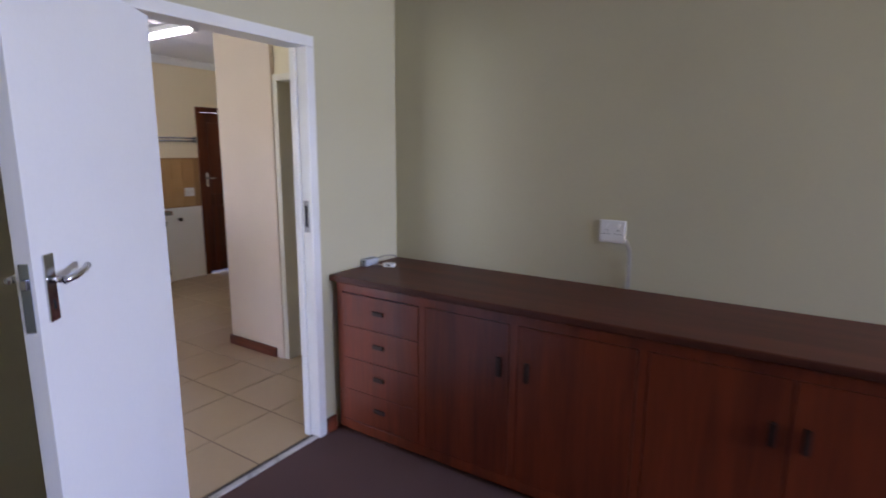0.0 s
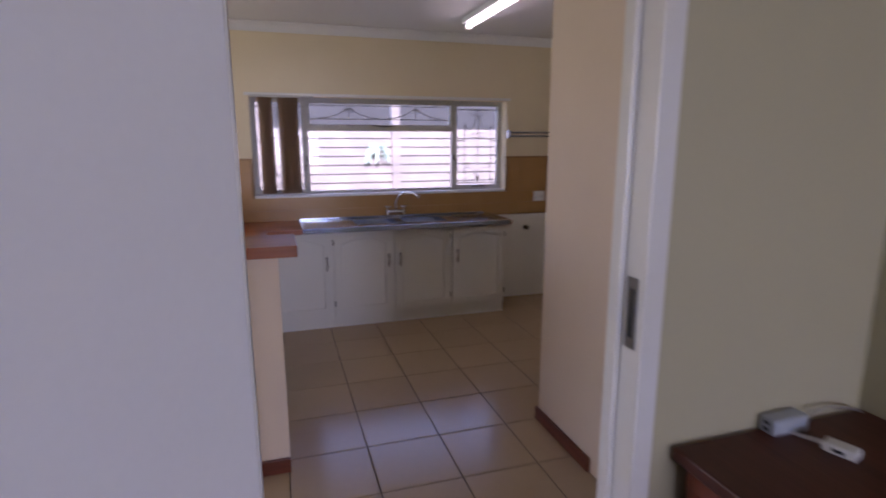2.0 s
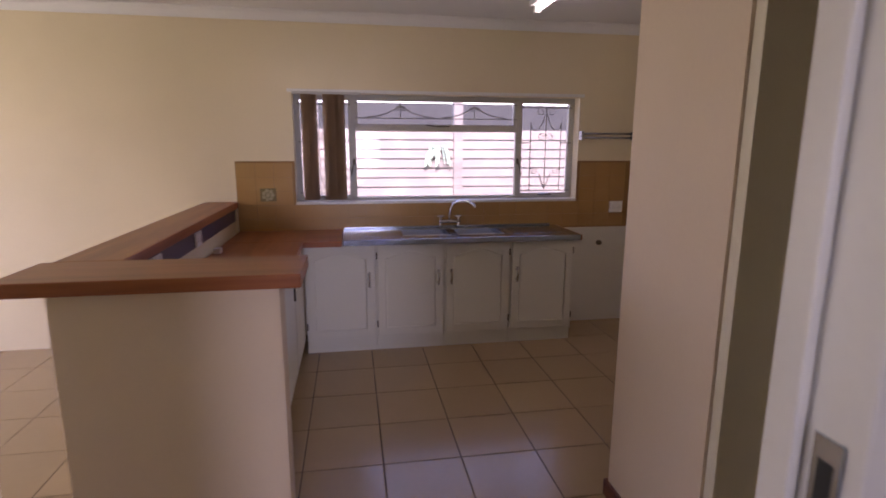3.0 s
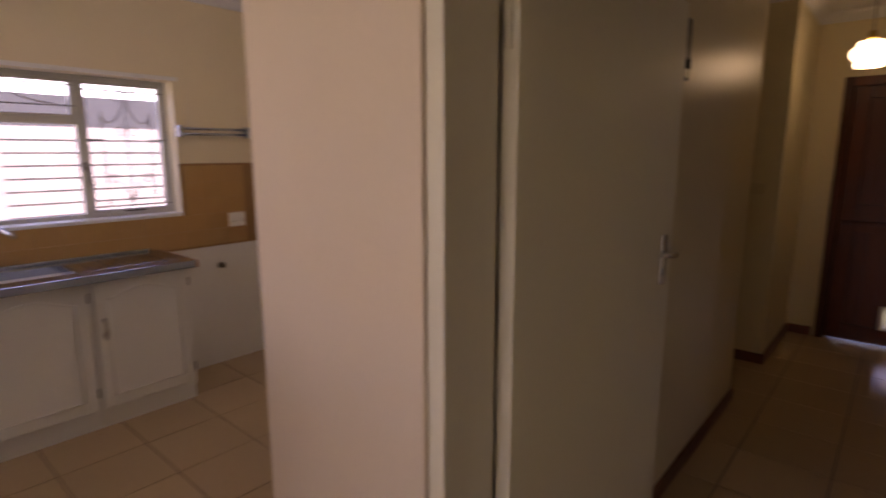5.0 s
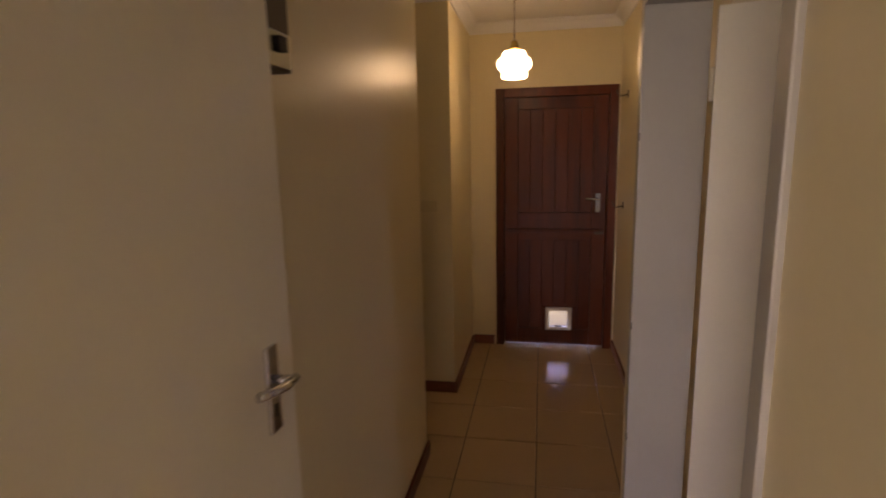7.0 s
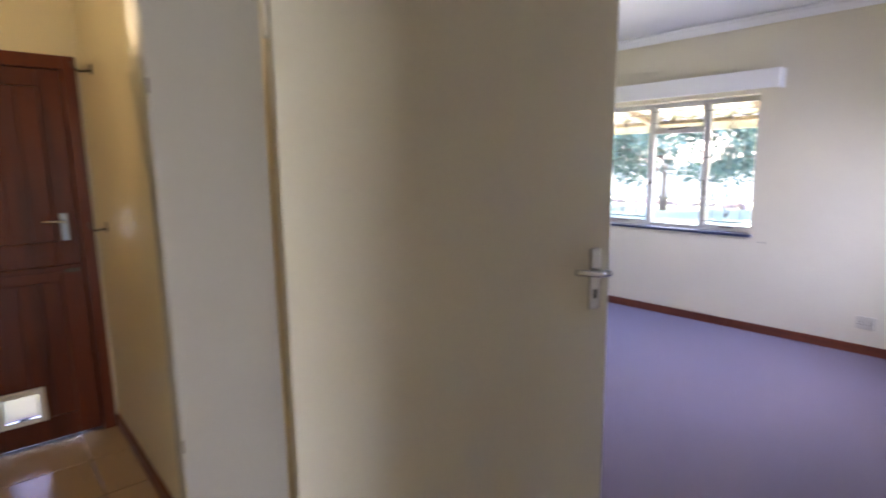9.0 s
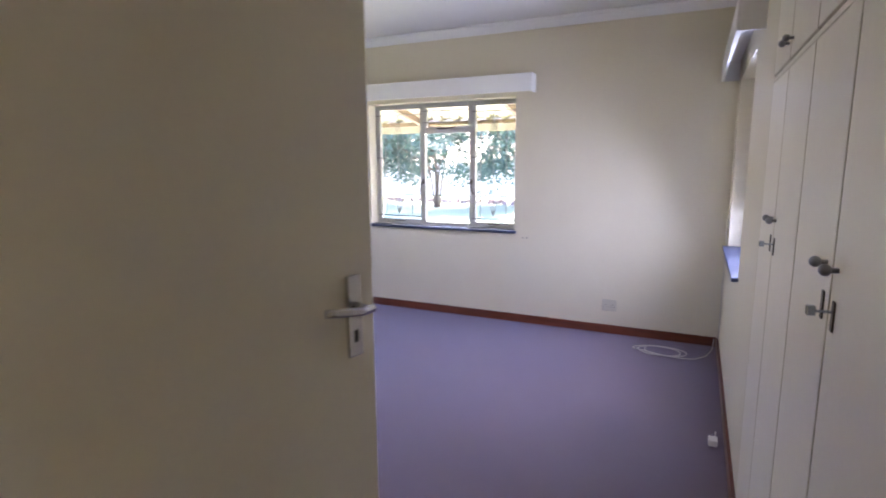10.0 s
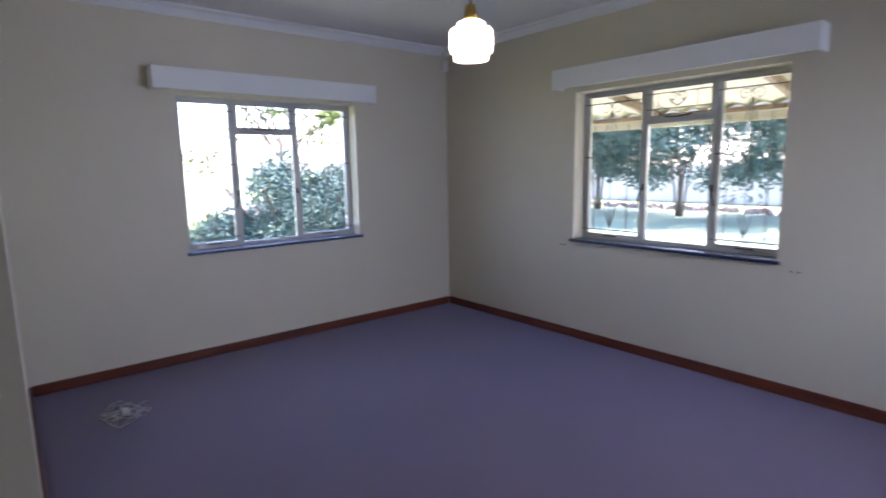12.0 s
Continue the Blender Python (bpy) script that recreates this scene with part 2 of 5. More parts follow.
LEAFB = mat("grey_blue_green_leaves", (0.07, 0.12, 0.105), 0.7, spec=0.08, var=0.35, scale=3, fine=20, bump=0.0)
LEAFY = mat("yellow_green_leaves", (0.12, 0.15, 0.045), 0.7, spec=0.08, var=0.35, scale=3, fine=20, bump=0.0)
BARK = mat("grey_brown_bark", (0.12, 0.09, 0.07), 0.9, var=0.25, scale=9, fine=50, bump=0.8)

# ---------------------------------------------------------------- mesh helpers


def box(bm, x0, x1, y0, y1, z0, z1, bevel=0.0, m=None):
    """Adds a box; bevel rounds its edges; m moves it."""
    xs, ys, zs = sorted((x0, x1)), sorted((y0, y1)), sorted((z0, z1))
    v = [bm.verts.new((x, y, z)) for x in xs for y in ys for z in zs]
    f = [bm.faces.new([v[i] for i in q]) for q in ((0, 1, 3, 2), (4, 6, 7, 5), (0, 4, 5, 1), (2, 3, 7, 6), (0, 2, 6, 4), (1, 5, 7, 3))]
    if bevel:
        edges = list({e for q in f for e in q.edges})
        got = bmesh.ops.bevel(bm, geom=edges, offset=bevel, segments=2, profile=0.6, affect="EDGES")
        v = list({w for q in got["faces"] for w in q.verts} | {w for w in v if w.is_valid})
    if m is not None:
        bmesh.ops.transform(bm, matrix=m, verts=[w for w in v if w.is_valid])
    return bm


def cyl(bm, p, q, r, seg=12, r2=None):
    """A round bar from p to q."""
    p, q = Vector(p), Vector(q)
    d = q - p
    m = Matrix.Translation((p + q) / 2) @ d.to_track_quat("Z", "Y").to_matrix().to_4x4()
    bmesh.ops.create_cone(bm, cap_ends=True, segments=seg, radius1=r, radius2=r if r2 is None else r2, depth=d.length, matrix=m)
    return bm


def rod(bm, pts, r, seg=6):
    """A bent bar through points."""
    rings = []
    pts = [Vector(p) for p in pts]
    up = Vector((0.31, 0.17, 0.93)).normalized()
    for i, p in enumerate(pts):
        d = (pts[min(i + 1, len(pts) - 1)] - pts[max(i - 1, 0)]).normalized()
        a = d.cross(up)
        if a.length < 0.05:
            a = d.cross(Vector((1, 0, 0)))
        a.normalize()
        b = d.cross(a)
        rings.append([bm.verts.new(p + r * (math.cos(k * 2 * math.pi / seg) * a + math.sin(k * 2 * math.pi / seg) * b)) for k in range(seg)])
    for a, b in zip(rings, rings[1:]):
        for k in range(seg):
            bm.faces.new((a[k], a[(k + 1) % seg], b[(k + 1) % seg], b[k]))
    bm.faces.new(rings[0][::-1])
    bm.faces.new(rings[-1])
    return bm


def lathe(bm, prof, at=(0, 0, 0), seg=32):
    """A turned shape from (radius, height) pairs."""
    rings = []
    for r, z in prof:
        rings.append([bm.verts.new((at[0] + r * math.cos(k * 2 * math.pi / seg), at[1] + r * math.sin(k * 2 * math.pi / seg), at[2] + z)) for k in range(seg)])
    for a, b in zip(rings, rings[1:]):
        for k in range(seg):
            bm.faces.new((a[k], a[(k + 1) % seg], b[(k + 1) % seg], b[k]))
    return bm


def finish(name, bm, material, smooth=False):
    me = bpy.data.meshes.new(name)
    bmesh.ops.recalc_face_normals(bm, faces=bm.faces)
    bm.to_mesh(me)
    bm.free()
    me.materials.append(material)
    if smooth:
        me.polygons.foreach_set("use_smooth", [True] * len(me.polygons))
    return new(name, me)


def part(name, bm, material, parent, label="", smooth=False):
    ob = finish(name, bm, material, smooth)
    ob.parent = parent
    if label:
        ob["label"] = label
    return ob


def empty(name, at=(0, 0, 0), rz=0.0):
    ob = new(name)
    ob.empty_display_size = 0.1
    ob.matrix_world = pose(*at, 0, 0, rz)
    return ob


def B(*a, **k):
    return box(bmesh.new(), *a, **k)


def structure(name, bm, material, label="", category="", smooth=False):
    return tagged(finish(name, bm, material, smooth), label, category, kind="structure")


def wall(name, axis, u0, u1, t0, t1, z0, z1, openings, material, label):
    """A wall along x or y, with thickness t0..t1 and rectangular openings (u0, u1, z0, z1) right through it."""
    us = sorted({u0, u1, *[o[0] for o in openings], *[o[1] for o in openings]})
    zs = sorted({z0, z1, *[o[2] for o in openings], *[o[3] for o in openings]})
    us, zs = [u for u in us if u0 <= u <= u1], [z for z in zs if z0 <= z <= z1]
    bm = bmesh.new()
    grid = {}

    def vert(i, j, t):
        if (i, j, t) not in grid:
            u, z, d = us[i], zs[j], (t0, t1)[t]
            grid[i, j, t] = bm.verts.new((u, d, z) if axis == "x" else (d, u, z))
        return grid[i, j, t]

    def solid(i, j):
        if not (0 <= i < len(us) - 1 and 0 <= j < len(zs) - 1):
            return False
        u, z = (us[i] + us[i + 1]) / 2, (zs[j] + zs[j + 1]) / 2
        return not any(a < u < b and c < z < d for a, b, c, d in openings)

    for i in range(len(us) - 1):
        for j in range(len(zs) - 1):
            if not solid(i, j):
                continue
            for t in (0, 1):
                bm.faces.new([vert(i, j, t), vert(i + 1, j, t), vert(i + 1, j + 1, t), vert(i, j + 1, t)])
            for di, dj, a, b in ((-1, 0, (i, j), (i, j + 1)), (1, 0, (i + 1, j), (i + 1, j + 1)), (0, -1, (i, j), (i + 1, j)), (0, 1, (i, j + 1), (i + 1, j + 1))):
                if not solid(i + di, j + dj):
                    bm.faces.new([vert(*a, 0), vert(*b, 0), vert(*b, 1), vert(*a, 1)])
    return structure(name, bm, material, label, "wall")


# ---------------------------------------------------------------- floors, ceilings, walls
CZ = 2.58   # ceiling of kitchen, hall and first room
CB = 2.68   # ceiling of the bedroom
structure("floor_room", B(-3.1, 2.12, -6.75, 0.03, -0.12, 0.0), CARPETB, "dark brown short-pile carpet floor", "carpet")
structure("floor_bedroom_entry", B(2.3, 4.2, -0.2795, -0.03, -0.12, 0.0), CARPET, "maroon-grey carpet inside the bedroom door", "carpet")
structure("floor_bedroom", B(2.3, 8.2, -4.95, -0.28, -0.12, 0.0), CARPET, "maroon-grey short-pile bedroom carpet", "carpet")
grout = structure("floor_tiled", B(-4.2, 6.9, 0.0301, 4.3, -0.12, -0.004), GROUT, "beige ceramic floor tiles with dark grout", "floor")
structure("floor_tiled_hall_side", B(4.2001, 6.9, -0.2795, 0.0299, -0.12, -0.004), GROUT, "dark grout bed of the hall floor", "floor")

structure("ceiling_room", B(-3.1, 2.2, -6.75, 0.1, CZ, CZ + 0.1), CEIL, "white painted ceiling", "ceiling")
structure("ceiling_kitchen", B(-4.2, 6.9, 0.101, 4.3, CZ, CZ + 0.1), CEIL, "white painted board ceiling", "ceiling")
structure("ceiling_hall_side", B(4.2, 6.9, -0.28, 0.0999, CZ, CZ + 0.1), CEIL, "white painted hall ceiling", "ceiling")
structure("ceiling_bedroom", B(2.3, 8.2, -4.95, -0.0301, CB + 0.006, CB + 0.1), CEIL, "white painted bedroom ceiling", "ceiling")

D1 = (0.575, 1.415, 0.0, 2.075)
D3 = (3.01, 4.095, 0.0, 2.075)
wall("wall_hall_entrance_south", "x", 2.1, 2.24, 0.0, 0.14, 0, CZ, [], CREAM, "cream painted wall stub beside the hall entrance")
wall("wall_room_north", "x", -3.1, 2.1, 0.0, 0.10, 0, CZ, [(D1[0], D1[1], -1, 2.075)], ROOMPAINT, "cream painted plaster wall with a doorway")
wall("wall_hall_south", "x", 2.24, 4.2, -0.03, 0.14, 0, CB, [(D3[0], D3[1], -1, 2.075)], HALLCREAM, "yellow-cream painted hall wall with a doorway")
wall("wall_room_east", "y", -6.75, -0.0005, 2.1, 2.24, 0, CZ, [], ROOMPAINT, "cream painted plaster wall above the sideboard")
wall("wall_room_south", "x", -3.1, 2.1, -6.75, -6.6, 0, CZ, [(0.7, 2.0, 0.85, 2.1)], ROOMPAINT, "cream painted plaster wall with a window")
wall("wall_room_west", "y", -6.6, 0.0, -3.1, -2.95, 0, CZ, [], ROOMPAINT, "cream painted plaster wall")
wall("wall_block_end", "x", 2.052, 2.24, 1.045, 1.655, 0, CZ, [], PEACH, "peach-cream painted wall end beside the kitchen")
wall("wall_block_north", "x", 2.24, 4.853, 1.045, 1.655, 0, CZ, [], HALLCREAM, "cream painted wall block between kitchen and hall")
wall("wall_hall_jog", "x", 4.2, 6.6, -0.28, -0.137, 0, CB, [], HALLCREAM, "yellow-cream painted hall wall")
wall("wall_recess_east", "y", -0.985, -0.281, 4.9, 5.0, 0, CB, [], BEDPAINT, "pale cream wall end beside the open door")
wall("wall_bedroom_north", "x", 5.0, 7.96, -0.985, -0.85, 0, CB, [], BEDPAINT, "pale cream bedroom wall")
wall("wall_bedroom_south", "x", 2.80, 8.19, -4.924, -4.694, 0, CB, [(4.765, 6.315, 0.86, 2.06)], BEDPAINT, "pale cream bedroom wall with a steel window")
wall("wall_bedroom_east", "y", -4.694, -0.85, 7.96, 8.19, 0, CB, [(-3.59, -2.07, 0.86, 2.06)], BEDPAINT, "pale cream bedroom wall with a steel window")
wall("wall_bedroom_west", "y", -4.694, -2.42, 2.80, 3.03, 0, CB, [(-4.45, -3.27, 0.86, 2.06)], BEDPAINT, "pale cream bedroom wall with a steel window")
wall("wall_closet_back", "y", -2.42, -0.066, 2.3, 2.4, 0, CB, [], BEDPAINT, "plain wall behind the built-in wardrobe")
wall("wall_front", "y", -0.9, 1.2, 6.6, 6.83, 0, CZ, [(-0.1, 0.79, -1, 2.07)], HALLCREAM, "yellow-cream painted wall round the front door")
wall("wall_pier", "x", 5.62, 6.6, 1.015, 1.2, 0, CZ, [], HALLCREAM, "yellow-cream painted pier beside the front door")
wall("wall_nook_east", "y", 1.2, 2.6, 5.62, 5.77, 0, CZ, [], HALLCREAM, "yellow-cream painted side passage wall")
wall("wall_nook_north", "x", 4.36, 5.62, 2.6, 2.7, 0, CZ, [], HALLCREAM, "yellow-cream painted end wall of the side passage")
wall("wall_kitchen_east", "y", 1.655, 4.05, 4.3, 4.36, 0, CZ, [], CREAM, "cream painted kitchen wall")
wall("wall_kitchen_north", "x", -4.2, 4.5, 4.05, 4.27, 0, CZ, [(0.485, 2.87, 1.125, 1.985), (3.44, 4.26, -1, 2.03)], CREAM, "cream painted kitchen wall with a wide window")
wall("wall_dining_west", "y", 0.14, 4.05, -4.2, -4.0, 0, CZ, [(1.2, 3.8, 0.1, 2.2)], CREAM, "cream painted wall with a garden door opening")


def cornice(name, axis, u0, u1, face, side, z, material=CEIL):
    """A coved strip between wall and ceiling. side: the way it stands out from the wall."""
    bm = bmesh.new()
    prof = [(0.0, -0.075), (0.012, -0.075), (0.02, -0.06), (0.045, -0.028), (0.06, -0.02), (0.07, -0.012), (0.07, 0.0), (0.0, 0.0)]
    ends = []
    for u in (u0, u1):
        ends.append([bm.verts.new((u, face + side * a, z + b) if axis == "x" else (face + side * a, u, z + b)) for a, b in prof])
    k = len(prof)
    for i in range(k):
        bm.faces.new((ends[0][i], ends[0][(i + 1) % k], ends[1][(i + 1) % k], ends[1][i]))
    bm.faces.new(ends[0][::-1])
    bm.faces.new(ends[1])
    return structure(name, bm, material, "white coved plaster cornice", "cornice")


Z = CZ - 0.002
cornice("cornice_kitchen_north", "x", -4.0, 4.3, 4.048, -1, Z)
cornice("cornice_hall_front", "y", -0.137, 1.015, 6.598, -1, Z)
cornice("cornice_hall_south", "x", 4.2, 6.53, -0.135, 1, Z)
cornice("cornice_hall_pier", "x", 5.62, 6.53, 1.013, -1, Z)
cornice("cornice_pier_west", "y", 1.0, 2.6, 5.618, -1, Z)
cornice("cornice_hall_south_near", "x", 2.1, 4.2, 0.142, 1, Z)
Z = CB + 0.003
cornice("cornice_bedroom_south", "x", 3.03, 7.96, -4.692, 1, Z)
cornice("cornice_bedroom_east", "y", -4.62, -1.03, 7.958, -1, Z)
cornice("cornice_bedroom_west", "y", -4.62, -2.33, 3.032, 1, Z)
cornice("cornice_bedroom_north", "x", 4.9, 7.89, -0.987, -1, Z)


def skirting(axis, u0, u1, face, side, h=0.075):
    bm = bmesh.new()
    a, b = sorted((face, face + side * 0.016))
    (box(bm, u0, u1, a, b, 0.0, h, 0.003) if axis == "x" else box(bm, a, b, u0, u1, 0.0, h, 0.003))
    return structure("baseboard", bm, SKIRT if axis == "x" else SKIRTY, "red-brown varnished wooden skirting board", "skirting board")


skirting("y", 1.115, 1.655, 2.051, -1)
skirting("x", -0.12, 0.655, 1.569, -1)
skirting("x", 2.036, 4.3, 1.656, 1)
skirting("x", 3.3, 4.853, 1.044, -1)
skirting("y", 1.014, 2.6, 5.619, -1)
skirting("x", 5.604, 6.58, 1.014, -1)
skirting("y", 0.83, 1.0, 6.599, -1)
skirting("x", 4.2, 6.58, -0.136, 1)
skirting("x", 3.05, 7.94, -4.693, 1)
skirting("y", -4.676, -1.003, 7.959, -1)
skirting("y", -4.676, -2.33, 3.031, 1)
skirting("x", 4.9, 7.94, -0.986, -1)
skirting("x", 1.445, 1.52, -0.001, -1, 0.085)


# ---------------------------------------------------------------- doors


def lever_set(parent, u, z, side, out, toward, plate=CHROME, h=0.17):
    """Plate and lever on a leaf that lies along its own x; side: y of the face; out: +1 or -1; toward: the way the lever points."""
    bm = B(u - 0.019, u + 0.019, side, side + out * 0.008, z - h * 0.62, z + h * 0.38, 0.003)
    pl = part("handle_plate", bm, plate, parent, "chrome handle plate")
    bm = bmesh.new()
    y = side + out * 0.045
    cyl(bm, (u, side + out * 0.004, z), (u, y, z), 0.009)
    rod(bm, [(u - toward * 0.012, y, z), (u + toward * 0.03, y + out * 0.004, z + 0.002), (u + toward * 0.075, y + out * 0.002, z + 0.010), (u + toward * 0.105, y - out * 0.006, z + 0.014)], 0.009, 10)
    part("lever", bm, plate, pl, smooth=True)
    bm = B(u - 0.004, u + 0.004, side + out * 0.008, side + out * 0.0095, z - 0.075, z - 0.05)
    part("keyhole", bm, BLACK, pl)


def leaf(name, at, rz, width, height, material, label, lever=1.2, forend=True, thick=0.04, inset=0.06, sides=(1, -1)):
    """A flush door leaf hinged at its own origin, lying along its own x."""
    d = empty(name, (at[0], at[1], 0.0), rz)
    part("leaf", B(0.004, width, -thick / 2, thick / 2, 0.008, height, 0.002), material, d)
    for out in sides:
        lever_set(d, width - inset, lever, out * thick / 2, out, -1)
    if forend:
        fo = part("lock_forend", B(width, width + 0.002, -0.011, 0.011, lever - 0.12, lever + 0.05), STEEL, d, "steel lock forend with latch bolt")
        part("latch_bolt", B(width + 0.002, width + 0.012, -0.007, 0.007, lever - 0.012, lever + 0.012, 0.002), CHROME, fo)
    for z in (0.22, height - 0.22):
        bm = bmesh.new()
        cyl(bm, (-0.002, 0.0, z - 0.05), (-0.002, 0.0, z + 0.05), 0.0065)
        part("hinge", bm, material, d, smooth=True)
    return tagged(d, label, "door", kind="structure")


def steel_frame(name, axis, u0, u1, t0, t1, top, material, label, strike=None, lip=0.045):
    """A pressed steel door frame round an opening, wrapping the wall from t0 to t1. u0, u1, top: the clear opening."""
    d = empty(name)

    def piece(n, a0, a1, b0, b1, z0, z1, bev=0.004):
        bm = B(a0, a1, b0, b1, z0, z1, bev) if axis == "x" else B(b0, b1, a0, a1, z0, z1, bev)
        return part(n, bm, material, d)

    lo, hi = t0 - 0.012, t1 + 0.012
    for n, a0, a1 in (("jamb", u0 - lip, u0), ("jamb", u1, u1 + lip)):
        piece(n, a0, a1, lo, hi, 0.0, top)
    piece("head", u0 - lip, u1 + lip, lo, hi, top + 0.0005, top + lip)
    return d, piece


d, piece = steel_frame("door_frame_1", "x", 0.597, 1.392, 0.0, 0.10, 2.045, FRAMEWHITE, "", lip=0.052)
piece("door_stop", 1.377, 1.392, 0.055, 0.095, 0.0, 2.045)
piece("door_stop", 0.597, 0.607, 0.055, 0.095, 0.0, 2.045)
st = piece("strike_plate", 1.3885, 1.3915, 0.008, 0.042, 1.14, 1.30, 0.0)
st.data.materials[0] = STEEL
st2 = part("strike_hole", B(1.3878, 1.3884, 0.016, 0.034, 1.165, 1.275), BLACK, st)
tagged(d, "white painted pressed steel door frame, chipped at the strike", "door frame", kind="structure")
structure("threshold", B(0.598, 1.391, 0.0, 0.03, 0.0, 0.008, 0.002), mat("worn_pale_threshold", (0.5, 0.47, 0.44), 0.6, var=0.3, scale=20, stain=(0.1, 0.08, 0.07), stain_amount=0.8), "worn pale metal threshold strip", "threshold")

d, piece = steel_frame("door_frame_2", "y", 0.19, 1.0, 2.075, 2.222, 2.02, OFFWHITE, "")
tagged(d, "cream-white steel door frame at the hall entrance", "door frame", kind="structure")
structure("wall_over_hall_door", B(2.085, 2.225, 0.1405, 1.0445, 2.066, CZ), CREAM, "cream painted wall over the hall entrance", "wall")

d, piece = steel_frame("door_frame_3", "x", 3.055, 4.05, -0.03, 0.14, 2.03, FRAMESHADED, "")
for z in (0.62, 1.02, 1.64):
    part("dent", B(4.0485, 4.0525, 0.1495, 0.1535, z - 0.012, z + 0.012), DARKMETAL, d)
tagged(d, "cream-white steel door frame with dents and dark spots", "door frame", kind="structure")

leaf("door_1", (0.6, -0.035), math.degrees(math.atan2(-0.465, -0.572)), 0.79, 2.02, DOORWHITE, "white painted flush door standing wide open", 1.235, inset=0.053)
leaf("door_2", (2.240, 0.980), math.degrees(math.atan2(-0.010, 0.95)), 0.980, 2.0, LEAFCREAM, "cream painted flush door opened against the hall wall", 1.19, inset=0.09, sides=(-1,))
leaf("door_3", (4.05, -0.052), math.degrees(math.atan2(-0.89, -0.16)), 0.90, 2.01, LEAFCREAM, "cream painted flush bedroom door standing open", 1.215)

# front door: stable door with boarded panels, cat flap and lit gap below
fd = empty("front_door", (6.6, 0.345, 0))
for n, y0, y1, z0, z1 in (("frame_jamb", 0.40, 0.465, 0.0, 2.09), ("frame_jamb", -0.465, -0.40, 0.0, 2.09), ("frame_head", -0.40, 0.40, 2.02, 2.09)):
    part(n, B(-0.025, 0.1, y0, y1, z0, z1, 0.006), DOORWOOD, fd)
for lo, hi, nm in ((0.015, 0.988, "lower_leaf"), (0.9885, 2.019, "upper_leaf")):
    bm = bmesh.new()
    if nm == "lower_leaf":
        for y0, y1, z0, z1 in ((-0.399, -0.118, lo, hi), (0.03, 0.399, lo, hi), (-0.118, 0.03, lo, 0.168), (-0.118, 0.03, 0.30, hi)):
            box(bm, 0.03, 0.06, y0, y1, z0, z1)
    else:
        box(bm, 0.03, 0.06, -0.399, 0.399, lo, hi)
    lf = part(nm, bm, DOORWOOD, fd)
    for y0, y1 in ((-0.396, -0.29), (0.29, 0.396)):
        part("stile", B(0.006, 0.03, y0, y1, lo, hi, 0.004), DOORWOOD, lf)
    rails = ((lo, lo + 0.13), (hi - 0.09, hi))
    for z0, z1 in rails:
        part("rail", B(0.007, 0.03, -0.29, 0.29, z0, z1, 0.004), DOORWOOD, lf)
    for k in range(6):
        y = -0.29 + k * 0.58 / 6
        foot = 0.331 if nm == "lower_leaf" and k in (1, 2, 3) else rails[0][1]
        part("board", B(0.018, 0.03, y + 0.001, y + 0.58 / 6 - 0.001, foot, rails[1][0], 0.003), DOORWOOD, lf)
        if foot == 0.331 and k != 2:
            y0, y1 = (y + 0.001, -0.151) if k == 1 else (0.063, y + 0.58 / 6 - 0.001)
            part("board", B(0.018, 0.03, y0, y1, rails[0][1], 0.3305, 0.003), DOORWOOD, lf)
for y in (-0.40, 0.375):
    part("door_stop", B(0.0605, 0.085, y, y + 0.025, 0.0, 2.02), DOORWOOD, fd)
part("door_stop", B(0.0605, 0.085, -0.375, 0.375, 1.99, 2.02), DOORWOOD, fd)
part("weather_bar", B(0.0, 0.012, -0.39, 0.39, 0.955, 0.985, 0.004), DOORWOOD, fd)
fl = part("cat_flap", bmesh.new(), PLASTIC, fd, "white plastic cat flap")
bm = bmesh.new()
for y0, y1, z0, z1 in ((-0.15, -0.118, 0.14, 0.33), (0.03, 0.062, 0.14, 0.33), (-0.118, 0.03, 0.14, 0.168), (-0.118, 0.03, 0.3, 0.33)):
    box(bm, -0.006, 0.018, y0, y1, z0, z1, 0.004)
bmesh.ops.recalc_face_normals(bm, faces=bm.faces)
bm.to_mesh(fl.data)
bm.free()
FLAP = mat("daylit_milky_flap", (0.52, 0.42, 0.43), 0.3, var=0.05, bump=0.0)
FLAP.node_tree.nodes["Principled BSDF"].inputs["Transmission Weight"].default_value = 0.95
part("flap", B(0.004, 0.007, -0.116, 0.028, 0.172, 0.298), FLAP, fl)
part("flap_catch", B(-0.004, 0.006, -0.07, -0.02, 0.165, 0.178, 0.002), BLACK, fl)
lv = part("handle_plate", B(-0.002, 0.006, -0.352, -0.312, 1.12, 1.27, 0.003), STEEL, fd, "worn steel lock plate")
bm = bmesh.new()
rod(bm, [(0.0, -0.332, 1.225), (-0.045, -0.332, 1.225), (-0.05, -0.29, 1.228), (-0.046, -0.235, 1.232)], 0.008, 8)
part("lever", bm, CHROME, lv, smooth=True)
part("bolt", B(-0.004, 0.006, -0.38, -0.31, 0.945, 0.965, 0.003), DARKMETAL, fd)
tagged(fd, "dark mahogany stable door with boarded panels and a cat flap", "door", kind="structure")
structure("door_step", B(6.6, 6.9, -0.1, 0.79, -0.1, 0.0), PAVE, "concrete door step", "step")

